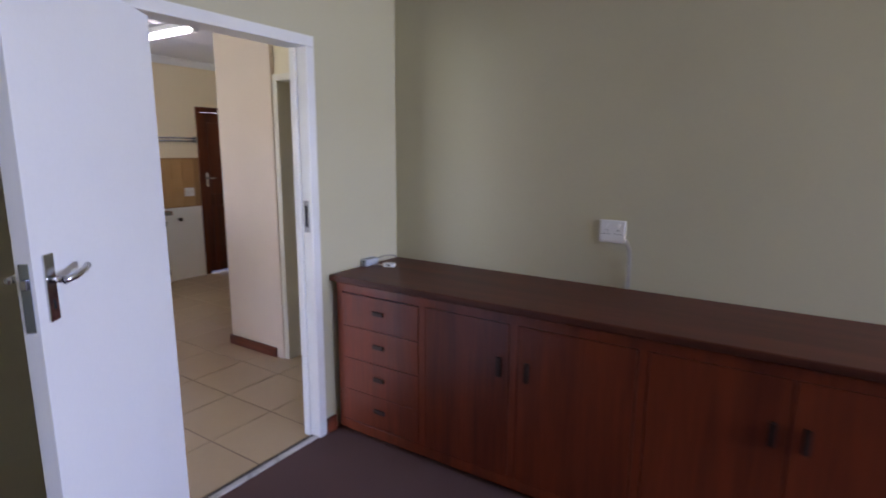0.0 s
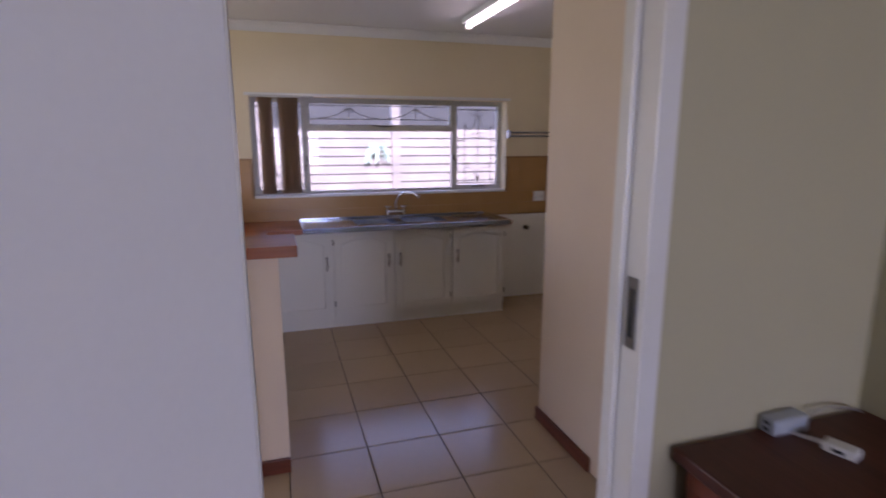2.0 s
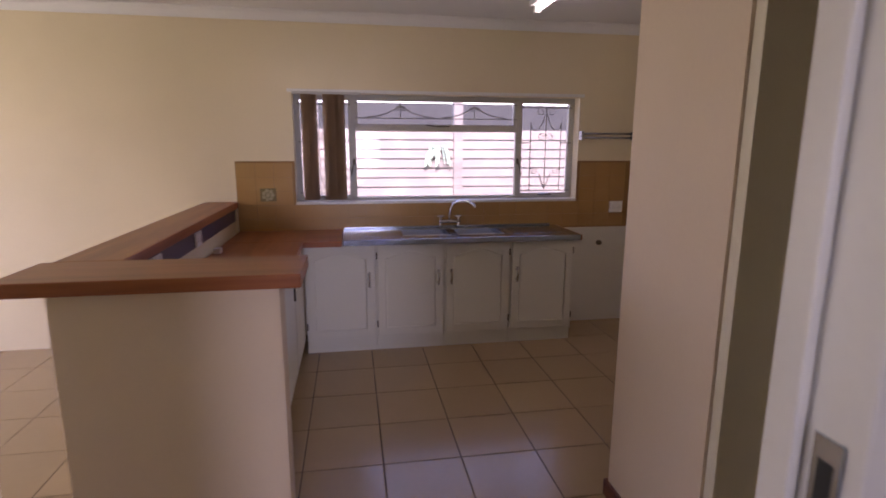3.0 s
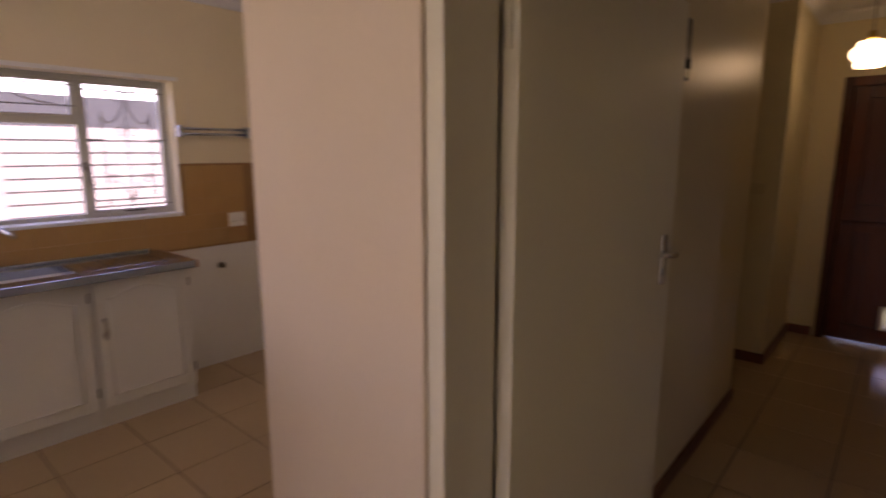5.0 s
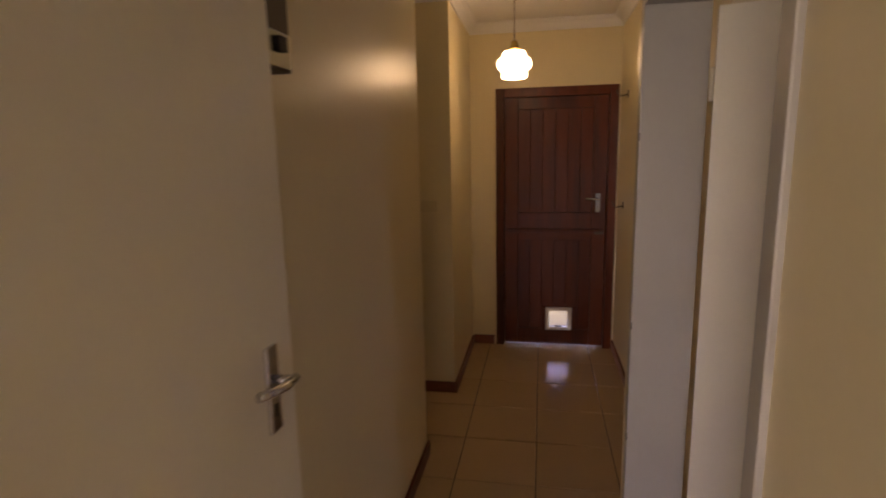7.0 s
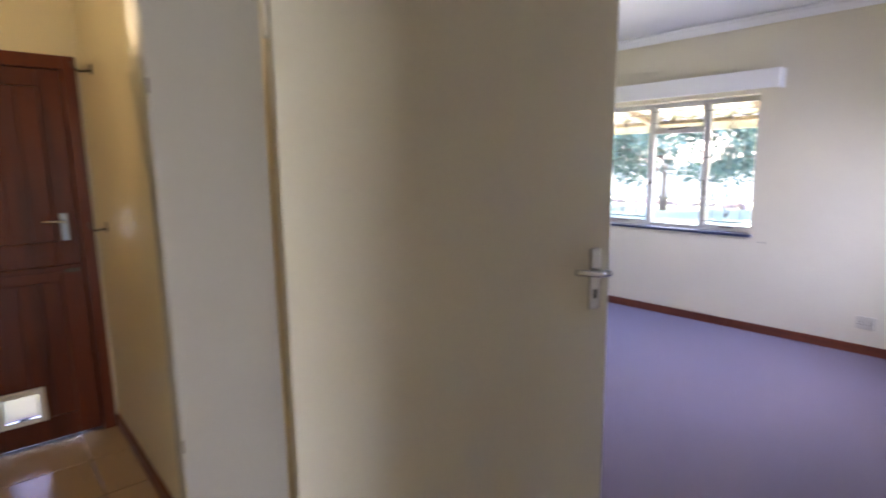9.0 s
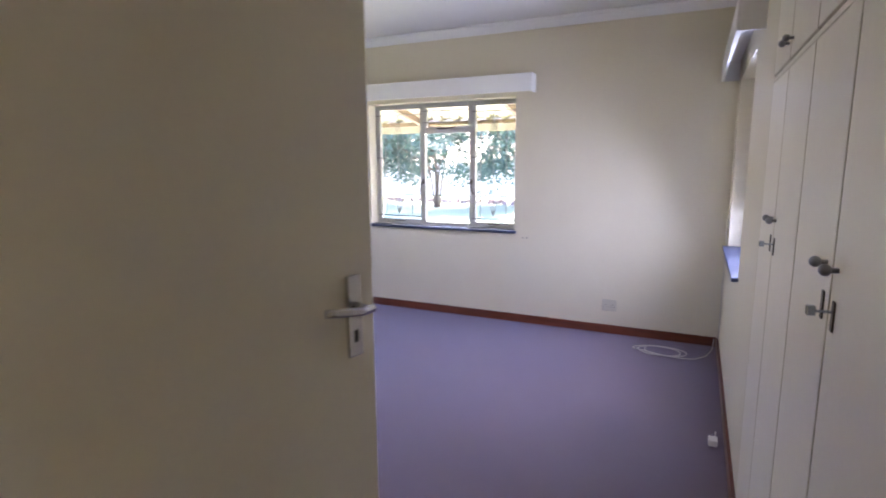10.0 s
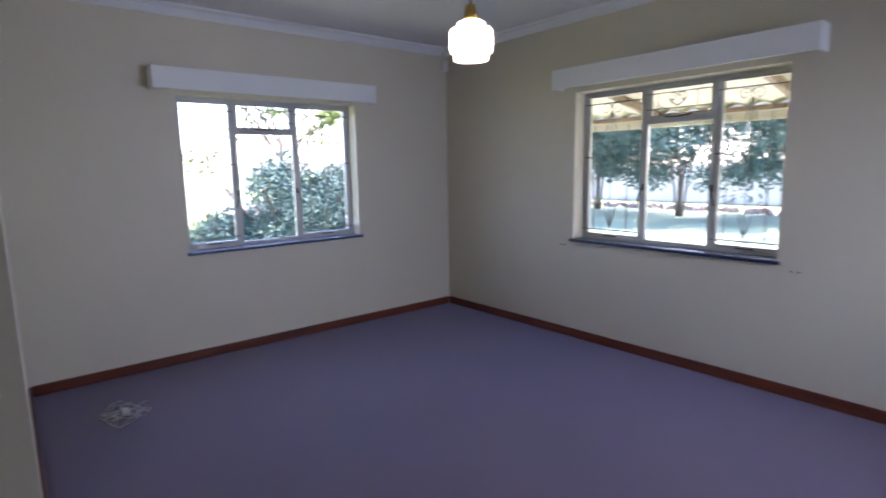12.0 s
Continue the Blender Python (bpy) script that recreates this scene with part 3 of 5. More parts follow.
# kitchen back door
kd = empty("kitchen_door", (3.405, 4.05, 0))
for n, x0, x1, z0, z1 in (("frame_jamb", 0, 0.06, 0, 2.06), ("frame_jamb", 0.83, 0.89, 0, 2.06), ("frame_head", 0.06, 0.83, 2.0, 2.06)):
    part(n, B(x0, x1, -0.02, 0.08, z0, z1, 0.005), DOORWOOD, kd)
lf = part("leaf", B(0.062, 0.828, 0.02, 0.055, 0.02, 1.995), DOORWOOD, kd)
for z0, z1 in ((0.12, 0.85), (1.0, 1.88)):
    for x0 in (0.16, 0.47):
        part("panel", B(x0, x0 + 0.26, 0.008, 0.02, z0, z1, 0.005), DOORWOOD, lf)
part("handle_plate", B(0.095, 0.13, 0.01, 0.02, 1.1, 1.27, 0.003), CHROME, lf)
bm = bmesh.new()
rod(bm, [(0.112, 0.01, 1.2), (0.112, -0.03, 1.2), (0.15, -0.034, 1.202), (0.21, -0.03, 1.205)], 0.008, 8)
part("lever", bm, CHROME, lf, smooth=True)
tagged(kd, "dark mahogany panelled kitchen back door", "door", kind="structure")

# ---------------------------------------------------------------- windows


def frame_map(axis, face, out):
    """Maps (u along the wall, v outwards from the inner face, z) to the world."""
    def to(u, v, z):
        return (u, face + out * v, z) if axis == "x" else (face + out * v, u, z)
    return to


def mbox(bm, to, u0, u1, v0, v1, z0, z1, bevel=0.0):
    a, b = to(u0, v0, z0), to(u1, v1, z1)
    return box(bm, a[0], b[0], a[1], b[1], a[2], b[2], bevel)


def scroll(bm, to, u, z, s, flip, v, r=0.0035, turns=1.3, size=0.045):
    """A curl of bent bar."""
    pts = []
    for k in range(15):
        a = k / 14 * turns * 2 * math.pi
        rad = size * (1 - 0.75 * k / 14)
        pts.append(to(u + s * (size - rad * math.cos(a)), v, z + flip * rad * math.sin(a)))
    rod(bm, pts, r, 5)


def bars(window, to, u0, u1, z0, z1, style):
    """Burglar bars behind one light: rails, uprights, lyre curves and scrolls."""
    bm = bmesh.new()
    v, w, h, uc = 0.10, u1 - u0, z1 - z0, (u0 + u1) / 2

    def line(*pts, r=0.0042):
        rod(bm, [to(u, v, z1 - f * h) for u, f in pts], r, 6)

    def curl(u, f, s, flip, size):
        scroll(bm, to, u, z1 - f * h, s, flip, v, size=size)

    if style == "scroll":
        for f in (0.065, 0.95):
            line((u0, f), (u1, f), r=0.005)
        line((uc, 0.065), (uc, 0.93))
        line((uc, 0.88), (uc, 0.93), r=0.008)
        for s in (-1, 1):
            line((uc + s * 0.30 * w, 0.22), (uc + s * 0.30 * w, 0.95))
            line((uc + s * 0.02 * w, 0.13), (uc + s * 0.06 * w, 0.21), (uc + s * 0.12 * w, 0.275), (uc + s * 0.19 * w, 0.305), (uc + s * 0.26 * w, 0.295), (uc + s * 0.30 * w, 0.25))
            line((uc + s * 0.30 * w, 0.435), (uc + s * 0.5 * w, 0.435), r=0.005)
            line((uc + s * 0.11 * w, 0.77), (uc + s * 0.02 * w, 0.91))
            curl(uc, 0.105, s, 1, w * 0.10)
            curl(uc, 0.375, s, 1, w * 0.08)
            curl(uc + s * 0.30 * w, 0.74, -s, 1, w * 0.08)
    elif style == "vent":
        for f in (0.22, 0.72):
            line((u0, f), (u1, f))
        for s in (-1, 1):
            line((uc + s * 0.30 * w, 0.22), (uc + s * 0.30 * w, 0.72))
            line((uc, 0.66), (uc + s * 0.08 * w, 0.55), (uc + s * 0.13 * w, 0.42))
            curl(uc, 0.38, s, 1, w * 0.075)
    else:
        for f in (0.16, 0.70):
            line((u0, f), (u1, f))
        for k in range(2):
            c = u0 + w * (0.27 + 0.46 * k)
            line((c, 0.16), (c, 0.70))
            for s in (-1, 1):
                line((c, 0.24), (c + s * 0.03 * w, 0.36), (c + s * 0.08 * w, 0.52), (c + s * 0.14 * w, 0.63), (c + s * 0.20 * w, 0.66))
                curl(c, 0.36, s, 1, w * 0.018)
    return part("burglar_bars", bm, BARPAINT, window, "grey painted burglar bars with scrolls")


def steel_window(name, axis, face, out, u0, u1, z0, z1, mulls, transom, styles, label, depth=0.15, sill=True, sash=0.03):
    """A steel casement window set deep in its opening. mulls: the two mullions; transom: height of the middle light's vent bar, or None."""
    to = frame_map(axis, face, out)
    w = empty(name, to((u0 + u1) / 2, 0, z0))
    inv = w.matrix_world.inverted()

    def add(n, bm, m, lab="", parent=None, smooth=False):
        bmesh.ops.transform(bm, matrix=inv, verts=bm.verts)
        ob = part(n, bm, m, parent or w, lab, smooth)
        return ob

    a, b = depth - 0.02, depth + 0.02
    f = 0.028
    for n, p, q, r, s in (("frame_side", u0, u0 + f, z0, z1), ("frame_side", u1 - f, u1, z0, z1), ("frame_head", u0 + f, u1 - f, z1 - f, z1), ("frame_foot", u0 + f, u1 - f, z0, z0 + f)):
        add(n, mbox(bmesh.new(), to, p, q, a, b, r, s, 0.003), WINPAINT)
    for m in mulls:
        add("mullion", mbox(bmesh.new(), to, m - 0.02, m + 0.02, a - 0.004, b, z0 + f, z1 - f, 0.003), WINPAINT)
    edges = [u0 + f, *mulls, u1 - f]
    lights = []
    for i in range(3):
        p, q = edges[i] + (0.02 if i else 0), edges[i + 1] - (0.02 if i < 2 else 0)
        if i == 1 and transom:
            add("transom", mbox(bmesh.new(), to, p, q, a - 0.004, b, transom - 0.02, transom + 0.02, 0.003), WINPAINT)
            lights += [(p, q, z0 + f, transom - 0.02, False), (p, q, transom + 0.02, z1 - f, True)]
        else:
            lights.append((p, q, z0 + f, z1 - f, i != 1))
    for p, q, r, s, opens in lights:
        if opens:
            bm = bmesh.new()
            e = 0.018
            for bx in ((p, p + e, r, s), (q - e, q, r, s), (p + e, q - e, r, r + e), (p + e, q - e, s - e, s)):
                mbox(bm, to, bx[0], bx[1], a + 0.006, b + 0.006, bx[2], bx[3], 0.002)
            add("sash", bm, WINPAINT)
        pane = add("pane", mbox(bmesh.new(), to, p + 0.001, q - 0.001, depth + 0.004, depth + 0.007, r + 0.001, s - 0.001), PANE)
        pane.visible_shadow = False
    for m, s in zip(mulls, (-1, 1)):
        bm = bmesh.new()
        zc = z0 + (z1 - z0) * 0.34
        rod(bm, [to(m, a - 0.006, zc + 0.03), to(m, a - 0.03, zc + 0.03), to(m + s * 0.012, a - 0.035, zc - 0.02), to(m + s * 0.03, a - 0.03, zc - 0.09)], 0.006, 6)
        mbox(bm, to, m - 0.011, m + 0.011, a - 0.009, a - 0.003, zc + 0.005, zc + 0.055, 0.002)
        add("casement_handle", bm, DARKMETAL, "dark tarnished casement handle")
    if transom:
        bm = bmesh.new()
        c = (mulls[0] + mulls[1]) / 2
        rod(bm, [to(c - 0.1, a - 0.012, transom + 0.035), to(c, a - 0.016, transom + 0.022), to(c + 0.1, a - 0.012, transom + 0.025)], 0.006, 6)
        add("stay_bar", bm, DARKMETAL)
    for i, (p, q) in enumerate(((u0, mulls[0]), (mulls[1], u1))):
        bm = bmesh.new()
        mbox(bm, to, (p + q) / 2 - 0.06, (p + q) / 2 + 0.06, a - 0.02, a - 0.008, z0 + f + 0.002, z0 + f + 0.012)
        add("stay_bar", bm, DARKMETAL)
    if sill:
        add("window_sill", mbox(bmesh.new(), to, u0 - 0.02, u1 + 0.02, -0.035, a, z0 - 0.022, z0 + 0.002, 0.004), SILLTILE, "blue-grey slate window sill")
    for (p, q, r, s, opens), style in zip(lights, styles):
        if style:
            ob = bars(w, to, p, q, r, s, style)
            ob.data.transform(inv)
    return tagged(w, label, "window", kind="structure")


steel_window("window_bedroom_south", "x", -4.694, -1, 4.765, 6.315, 0.86, 2.06, (5.245, 5.765), 1.79, ("scroll", None, "vent", "scroll"), "cream painted steel casement window with scrolled burglar bars")
steel_window("window_bedroom_east", "y", 7.96, 1, -3.59, -2.07, 0.86, 2.06, (-3.04, -2.52), 1.80, ("scroll", None, "vent", "scroll"), "cream painted steel casement window overlooking shrubs")
steel_window("window_bedroom_west", "y", 3.03, -1, -4.45, -3.27, 0.86, 2.06, (-4.07, -3.65), 1.78, ("scroll", None, "vent", "scroll"), "cream painted steel casement window beside the wardrobe")
steel_window("window_kitchen", "x", 4.05, 1, 0.485, 2.87, 1.125, 1.985, (0.953, 2.361), 1.715, ("scroll", None, "ogee", "scroll"), "wide cream steel kitchen window with burglar bars", depth=0.13, sill=False)
structure("kitchen_window_sill", B(0.485, 2.87, 4.035, 4.16, 1.107, 1.129, 0.004), WHITE, "white painted window sill", "window sill")
structure("kitchen_window_trim", B(0.45, 2.905, 4.036, 4.0485, 1.987, 2.012, 0.003), FRAMEWHITE, "cream painted trim over the window", "trim")


def pelmet(axis, face, out, u0, u1, z0, z1, d, label):
    to = frame_map(axis, face, out)
    p = empty("curtain_pelmet", to((u0 + u1) / 2, 0, z0))
    inv = p.matrix_world.inverted()
    for n, a in (("front_board", (u0, u1, d - 0.018, d, z0, z1)), ("end_board", (u0, u0 + 0.018, 0.001, d - 0.018, z0, z1)), ("end_board", (u1 - 0.018, u1, 0.001, d - 0.018, z0, z1)), ("top_board", (u0, u1, 0.001, d, z1, z1 + 0.012))):
        bm = mbox(bmesh.new(), to, *a, 0.002)
        bmesh.ops.transform(bm, matrix=inv, verts=bm.verts)
        part(n, bm, WHITE, p)
    return tagged(p, label, "pelmet", "pelmets over the bedroom windows")


pelmet("x", -4.694, 1, 4.585, 6.45, 2.085, 2.225, 0.14, "white painted wooden curtain pelmet over the garden window")
pelmet("y", 7.96, -1, -3.74, -1.89, 2.075, 2.215, 0.14, "white painted wooden curtain pelmet over the shrub window")
pelmet("y", 3.03, 1, -4.67, -2.88, 2.075, 2.215, 0.12, "white painted wooden curtain pelmet beside the wardrobe")

# ---------------------------------------------------------------- fittings


def socket(at, axis, out, w=0.12, h=0.1, label="white plastic double wall socket", name="wall_socket", holes=True, material=PLASTIC):
    s = empty(name, at)
    def b(u0, u1, v0, v1, z0, z1, bev=0.0):
        return B(u0, u1, *sorted((out * v0, out * v1)), z0, z1, bev) if axis == "x" else B(*sorted((out * v0, out * v1)), u0, u1, z0, z1, bev)
    part("plate", b(-w / 2, w / 2, 0.0005, 0.012, -h / 2, h / 2, 0.003), material, s)
    if holes:
        for du in (-w * 0.24, w * 0.24):
            for du2, dz in ((-0.012, -0.012), (0.012, -0.012), (0, 0.006)):
                part("socket_hole", b(du + du2 - 0.003, du + du2 + 0.003, 0.012, 0.0128, dz - 0.003, dz + 0.003), BLACK, s)
            part("rocker", b(du - 0.008, du + 0.008, 0.012, 0.016, 0.022, 0.036, 0.001), material, s)
    else:
        part("rocker", b(-0.012, 0.012, 0.012, 0.017, -0.02, 0.02, 0.002), material, s)
    return tagged(s, label, "socket" if holes else "switch")


socket((2.1, -1.33, 1.175), "y", -1, 0.12, 0.11, "white plastic double wall socket above the sideboard")
socket((3.89, -4.694, 0.25), "x", 1, 0.12, 0.10, "beige plastic double wall socket above the skirting", material=mat("beige_plastic", (0.52, 0.48, 0.38), 0.4, var=0.03, bump=0.0))
socket((3.247, 4.035, 1.05), "x", -1, 0.12, 0.10, "white plastic wall socket on ochre tiles")
socket((5.62, 1.17, 1.27), "y", -1, 0.13, 0.075, "yellowed plastic light switch plate", "light_switch", False, YPLASTIC)

cw = empty("hanging_cable", (2.1, -1.40, 0.899))
bm = bmesh.new()
rod(bm, [(-0.016, 0, 0.24), (-0.03, -0.01, 0.225), (-0.028, -0.02, 0.19), (-0.012, -0.02, 0.1), (-0.012, -0.02, 0.006)], 0.007, 6)
part("cord", bm, CORD, cw, smooth=True)
tagged(cw, "grey cord hanging from the wall socket", "cable")

# extension block and adaptor on the sideboard
xb = empty("extension_block", (1.808, -0.030, 0.900))
part("case", B(-0.055, 0.055, -0.022, 0.022, 0.0, 0.04, 0.006), mat("pale_blue_grey_plastic", (0.42, 0.46, 0.52), 0.3, var=0.03, bump=0.0), xb)
bm = bmesh.new()
rod(bm, [(0.055, 0.0, 0.02), (0.1, 0.006, 0.03), (0.15, 0.004, 0.034), (0.2, -0.006, 0.028), (0.262, -0.002, 0.006)], 0.003, 6)
part("lead", bm, CORD, xb, "grey lead running into the corner", smooth=True)
for z in (0.012, 0.028):
    part("socket_hole", B(-0.0563, -0.055, -0.006, 0.006, z - 0.004, z + 0.004), BLACK, xb)
tagged(xb, "pale blue-grey plastic extension socket block on the sideboard", "extension block")
ad = empty("plug_adaptor", (1.84, -0.148, 0.900), -72)
part("case", B(-0.034, 0.034, -0.02, 0.02, 0.0, 0.022, 0.006), PLASTIC, ad)
part("socket_hole", B(-0.012, 0.012, -0.0208, -0.02, 0.007, 0.015), BLACK, ad)
for dy in (-0.006, 0.006):
    bm = bmesh.new()
    rod(bm, [(-0.033, dy, 0.011), (-0.06, dy, 0.008), (-0.09, dy * 0.6, 0.005), (-0.112, dy * 0.4, 0.004)], 0.0024, 6)
    part("lead", bm, WHITECORD, ad, smooth=True)
tagged(ad, "white plastic plug adaptor lying on the sideboard", "adaptor")

# ---------------------------------------------------------------- sideboard


HANDLE = mat("dark_bronze_handle", (0.035, 0.017, 0.012), 0.5, 0.4, var=0.1, scale=20, bump=0.05)


def sideboard():
    s = empty("sideboard", (1.5, 0, 0))
    y1, y0 = -0.03, -3.1
    part("carcass", B(0.045, 0.585, y0 + 0.02, y1 - 0.01, 0.05, 0.855), REDWOOD, s)
    part("plinth", B(0.06, 0.585, y0 + 0.04, y1 - 0.03, 0.0, 0.05), REDWOOD, s)
    part("worktop", B(0.0, 0.598, y0, y1 + 0.022, 0.866, 0.900, 0.006), REDTOP, s, "dark red-brown polished top")
    # face frame
    stiles = (y1 - 0.03, -0.60, -1.09, -1.63, -2.115, -2.60, y0 + 0.05)
    for k, y in enumerate(stiles):
        wide = 0.04 if k not in (4,) else 0.006
        part("stile", B(0.022, 0.045, y - wide / 2, y + wide / 2, 0.06, 0.85, 0.002), REDWOOD, s)
    part("top_rail", B(0.020, 0.045, y0 + 0.03, y1 - 0.01, 0.815, 0.86, 0.002), REDWOOD, s)
    part("bottom_rail", B(0.020, 0.045, y0 + 0.03, y1 - 0.01, 0.035, 0.085, 0.002), REDWOOD, s)
    # four drawers
    a, b = stiles[0] - 0.0218, stiles[1] + 0.0218
    h = (0.81 - 0.09) / 4
    for k in range(4):
        z = 0.09 + k * h
        dr = part("drawer", B(0.019, 0.045, b, a, z + 0.0015, z + h - 0.0015, 0.0015), REDWOOD, s)
        c, zc = (a + b) / 2, z + h * 0.55
        part("cup_handle", B(0.004, 0.019, c - 0.034, c + 0.034, zc - 0.010, zc + 0.012, 0.005), HANDLE, dr, "dark bronze cup handle")
    # cupboard doors
    sides = {1: -1, 2: 1, 3: -1, 4: 1, 5: -1}
    for k in range(1, 6):
        a, b = stiles[k] - (0.0218 if k != 4 else 0.0048), stiles[k + 1] + (0.0218 if k != 3 else 0.0048)
        d = part("cupboard_door", B(0.020, 0.045, b, a, 0.087, 0.813, 0.002), REDWOOD, s)
        y = b + 0.045 if sides[k] < 0 else a - 0.045
        part("handle", B(0.002, 0.020, y - 0.011, y + 0.011, 0.565, 0.655, 0.005), HANDLE, d, "dark bronze handle")
    return tagged(s, "long dark red-stained wooden sideboard with drawers and doors", "sideboard")


sideboard()

# ---------------------------------------------------------------- kitchen


def arched_panel(bm, x0, x1, y, z0, z1, rise=0.05, width=0.012):
    """A raised moulding with an ogee arched top, on a cupboard front facing -y."""
    pts = [(x0, z1 - rise)]
    k = 12
    for i in range(k + 1):
        t = i / k
        pts.append((x0 + (x1 - x0) * t, z1 - rise + rise * (0.5 - 0.5 * math.cos(2 * math.pi * t)) ** 0.8))
    pts += [(x1, z0), (x0, z0), (x0, z1 - rise)]
    rod(bm, [(x, y, z) for x, z in pts], width / 2, 6)


XS = [0.56, 1.09, 1.62, 2.15, 2.68]
for k in range(4):
    x0, x1 = XS[k] + 0.001, XS[k + 1] - 0.001
    c = empty("sink_cupboard", ((x0 + x1) / 2, 3.6, 0))
    w = (x1 - x0) / 2
    part("carcass", B(-w, w, 0.0, 0.44, 0.10, 0.855), CUPWHITE, c)
    part("plinth", B(-w, w, 0.02, 0.44, 0.0, 0.0995), CUPWHITE, c)
    d = part("cupboard_door", B(-w + 0.012, w - 0.012, -0.022, -0.001, 0.125, 0.845, 0.004), CUPWHITE, c)
    bm = bmesh.new()
    arched_panel(bm, -w + 0.075, w - 0.075, -0.024, 0.19, 0.79)
    part("arched_moulding", bm, CUPWHITE, d, smooth=True)
    hx = (w - 0.05) if k < 2 else (-w + 0.05)
    bm = bmesh.new()
    for z in (0.545, 0.625):
        cyl(bm, (hx, -0.022, z), (hx, -0.046, z), 0.007)
        bmesh.ops.create_icosphere(bm, subdivisions=1, radius=0.011, matrix=Matrix.Translation((hx, -0.024, z)) @ Matrix.Diagonal((1, 0.3, 1.2, 1)))
    rod(bm, [(hx, -0.046, 0.525), (hx, -0.054, 0.56), (hx, -0.056, 0.585), (hx, -0.054, 0.61), (hx, -0.046, 0.645)], 0.008, 8)
    part("handle", bm, CHROME, d, "small bright metal pull handle", smooth=True)
    for z in (0.22, 0.76):
        part("hinge", B(*((-w + 0.002, -w + 0.011) if k < 2 else (w - 0.011, w - 0.002)), -0.02, -0.002, z - 0.025, z + 0.025, 0.002), DARKMETAL, d, "dark hinge")
    tagged(c, "white painted sink cupboard with an arched panel door", "cupboard", "white cupboards under the sink")

wt = empty("sink_worktop", (1.75, 3.78, 0.856))
SX0, SX1 = -0.90, 0.94
for n, x0, x1, y0, y1 in (("deck_back", SX0, SX1, 0.17, 0.265), ("deck_front", SX0, SX1, -0.28, -0.155), ("deck_left", SX0, -0.45, -0.155, 0.17), ("deck_middle", -0.06, -0.01, -0.155, 0.17), ("deck_right", 0.38, SX1, -0.155, 0.17)):
    part(n, B(x0, x1, y0, y1, 0.004, 0.044, 0.002), STEEL, wt)
for x0, x1 in ((-0.45, -0.06), (-0.01, 0.38)):
    bm = bmesh.new()
    for b4 in ((x0, x0 + 0.012, -0.155, 0.17), (x1 - 0.012, x1, -0.155, 0.17), (x0 + 0.012, x1 - 0.012, -0.155, -0.143), (x0 + 0.012, x1 - 0.012, 0.158, 0.17)):
        box(bm, *b4, -0.115, 0.0395)
    box(bm, x0 + 0.012, x1 - 0.012, -0.143, 0.158, -0.115, -0.105)
    part("bowl", bm, STEEL, wt, "stainless steel sink bowl")
for k in range(9):
    part("drainer_rib", B(0.45 + k * 0.045, 0.465 + k * 0.045, -0.16, 0.15, 0.044, 0.047, 0.001), STEEL, wt)
part("edge_strip", B(SX0, SX1, -0.287, -0.28, 0.002, 0.044, 0.002), STEEL, wt)
part("end_cap", B(SX1, SX1 + 0.012, -0.287, 0.265, 0.0, 0.043, 0.002), BARWOOD, wt, "brown worktop end cap")
part("upstand", B(SX0, SX1 - 0.06, 0.24, 0.262, 0.044, 0.062, 0.003), STEEL, wt)
tagged(wt, "stainless steel double bowl sink top with drainer", "sink")

tp = empty("kitchen_tap", (1.73, 3.985, 0.902))
bm = bmesh.new()
cyl(bm, (-0.075, 0, 0), (-0.075, 0, 0.05), 0.014)
cyl(bm, (0.075, 0, 0), (0.075, 0, 0.05), 0.014)
rod(bm, [(-0.09, 0, 0.055), (0.09, 0, 0.055)], 0.016, 10)
part("body", bm, CHROME, tp, smooth=True)
bm = bmesh.new()
rod(bm, [(0, 0, 0.06)] + [(0.0 + 0.10 * (1 - math.cos(a)), -0.10 * (1 - math.cos(a)), 0.12 + 0.12 * math.sin(a)) for a in [k * math.pi * 0.80 / 10 for k in range(11)]], 0.010, 10)
part("spout", bm, CHROME, tp, smooth=True)
for s in (-1, 1):
    bm = bmesh.new()
    cyl(bm, (s * 0.075, 0, 0.05), (s * 0.075, -0.01, 0.095), 0.009)
    cyl(bm, (s * 0.075 - 0.03, -0.01, 0.10), (s * 0.075 + 0.03, -0.01, 0.10), 0.007)
    cyl(bm, (s * 0.075, -0.04, 0.10), (s * 0.075, 0.02, 0.10), 0.007)
    part("tap_head", bm, CHROME, tp, smooth=True)
tagged(tp, "chrome kitchen mixer tap with swan neck", "tap")

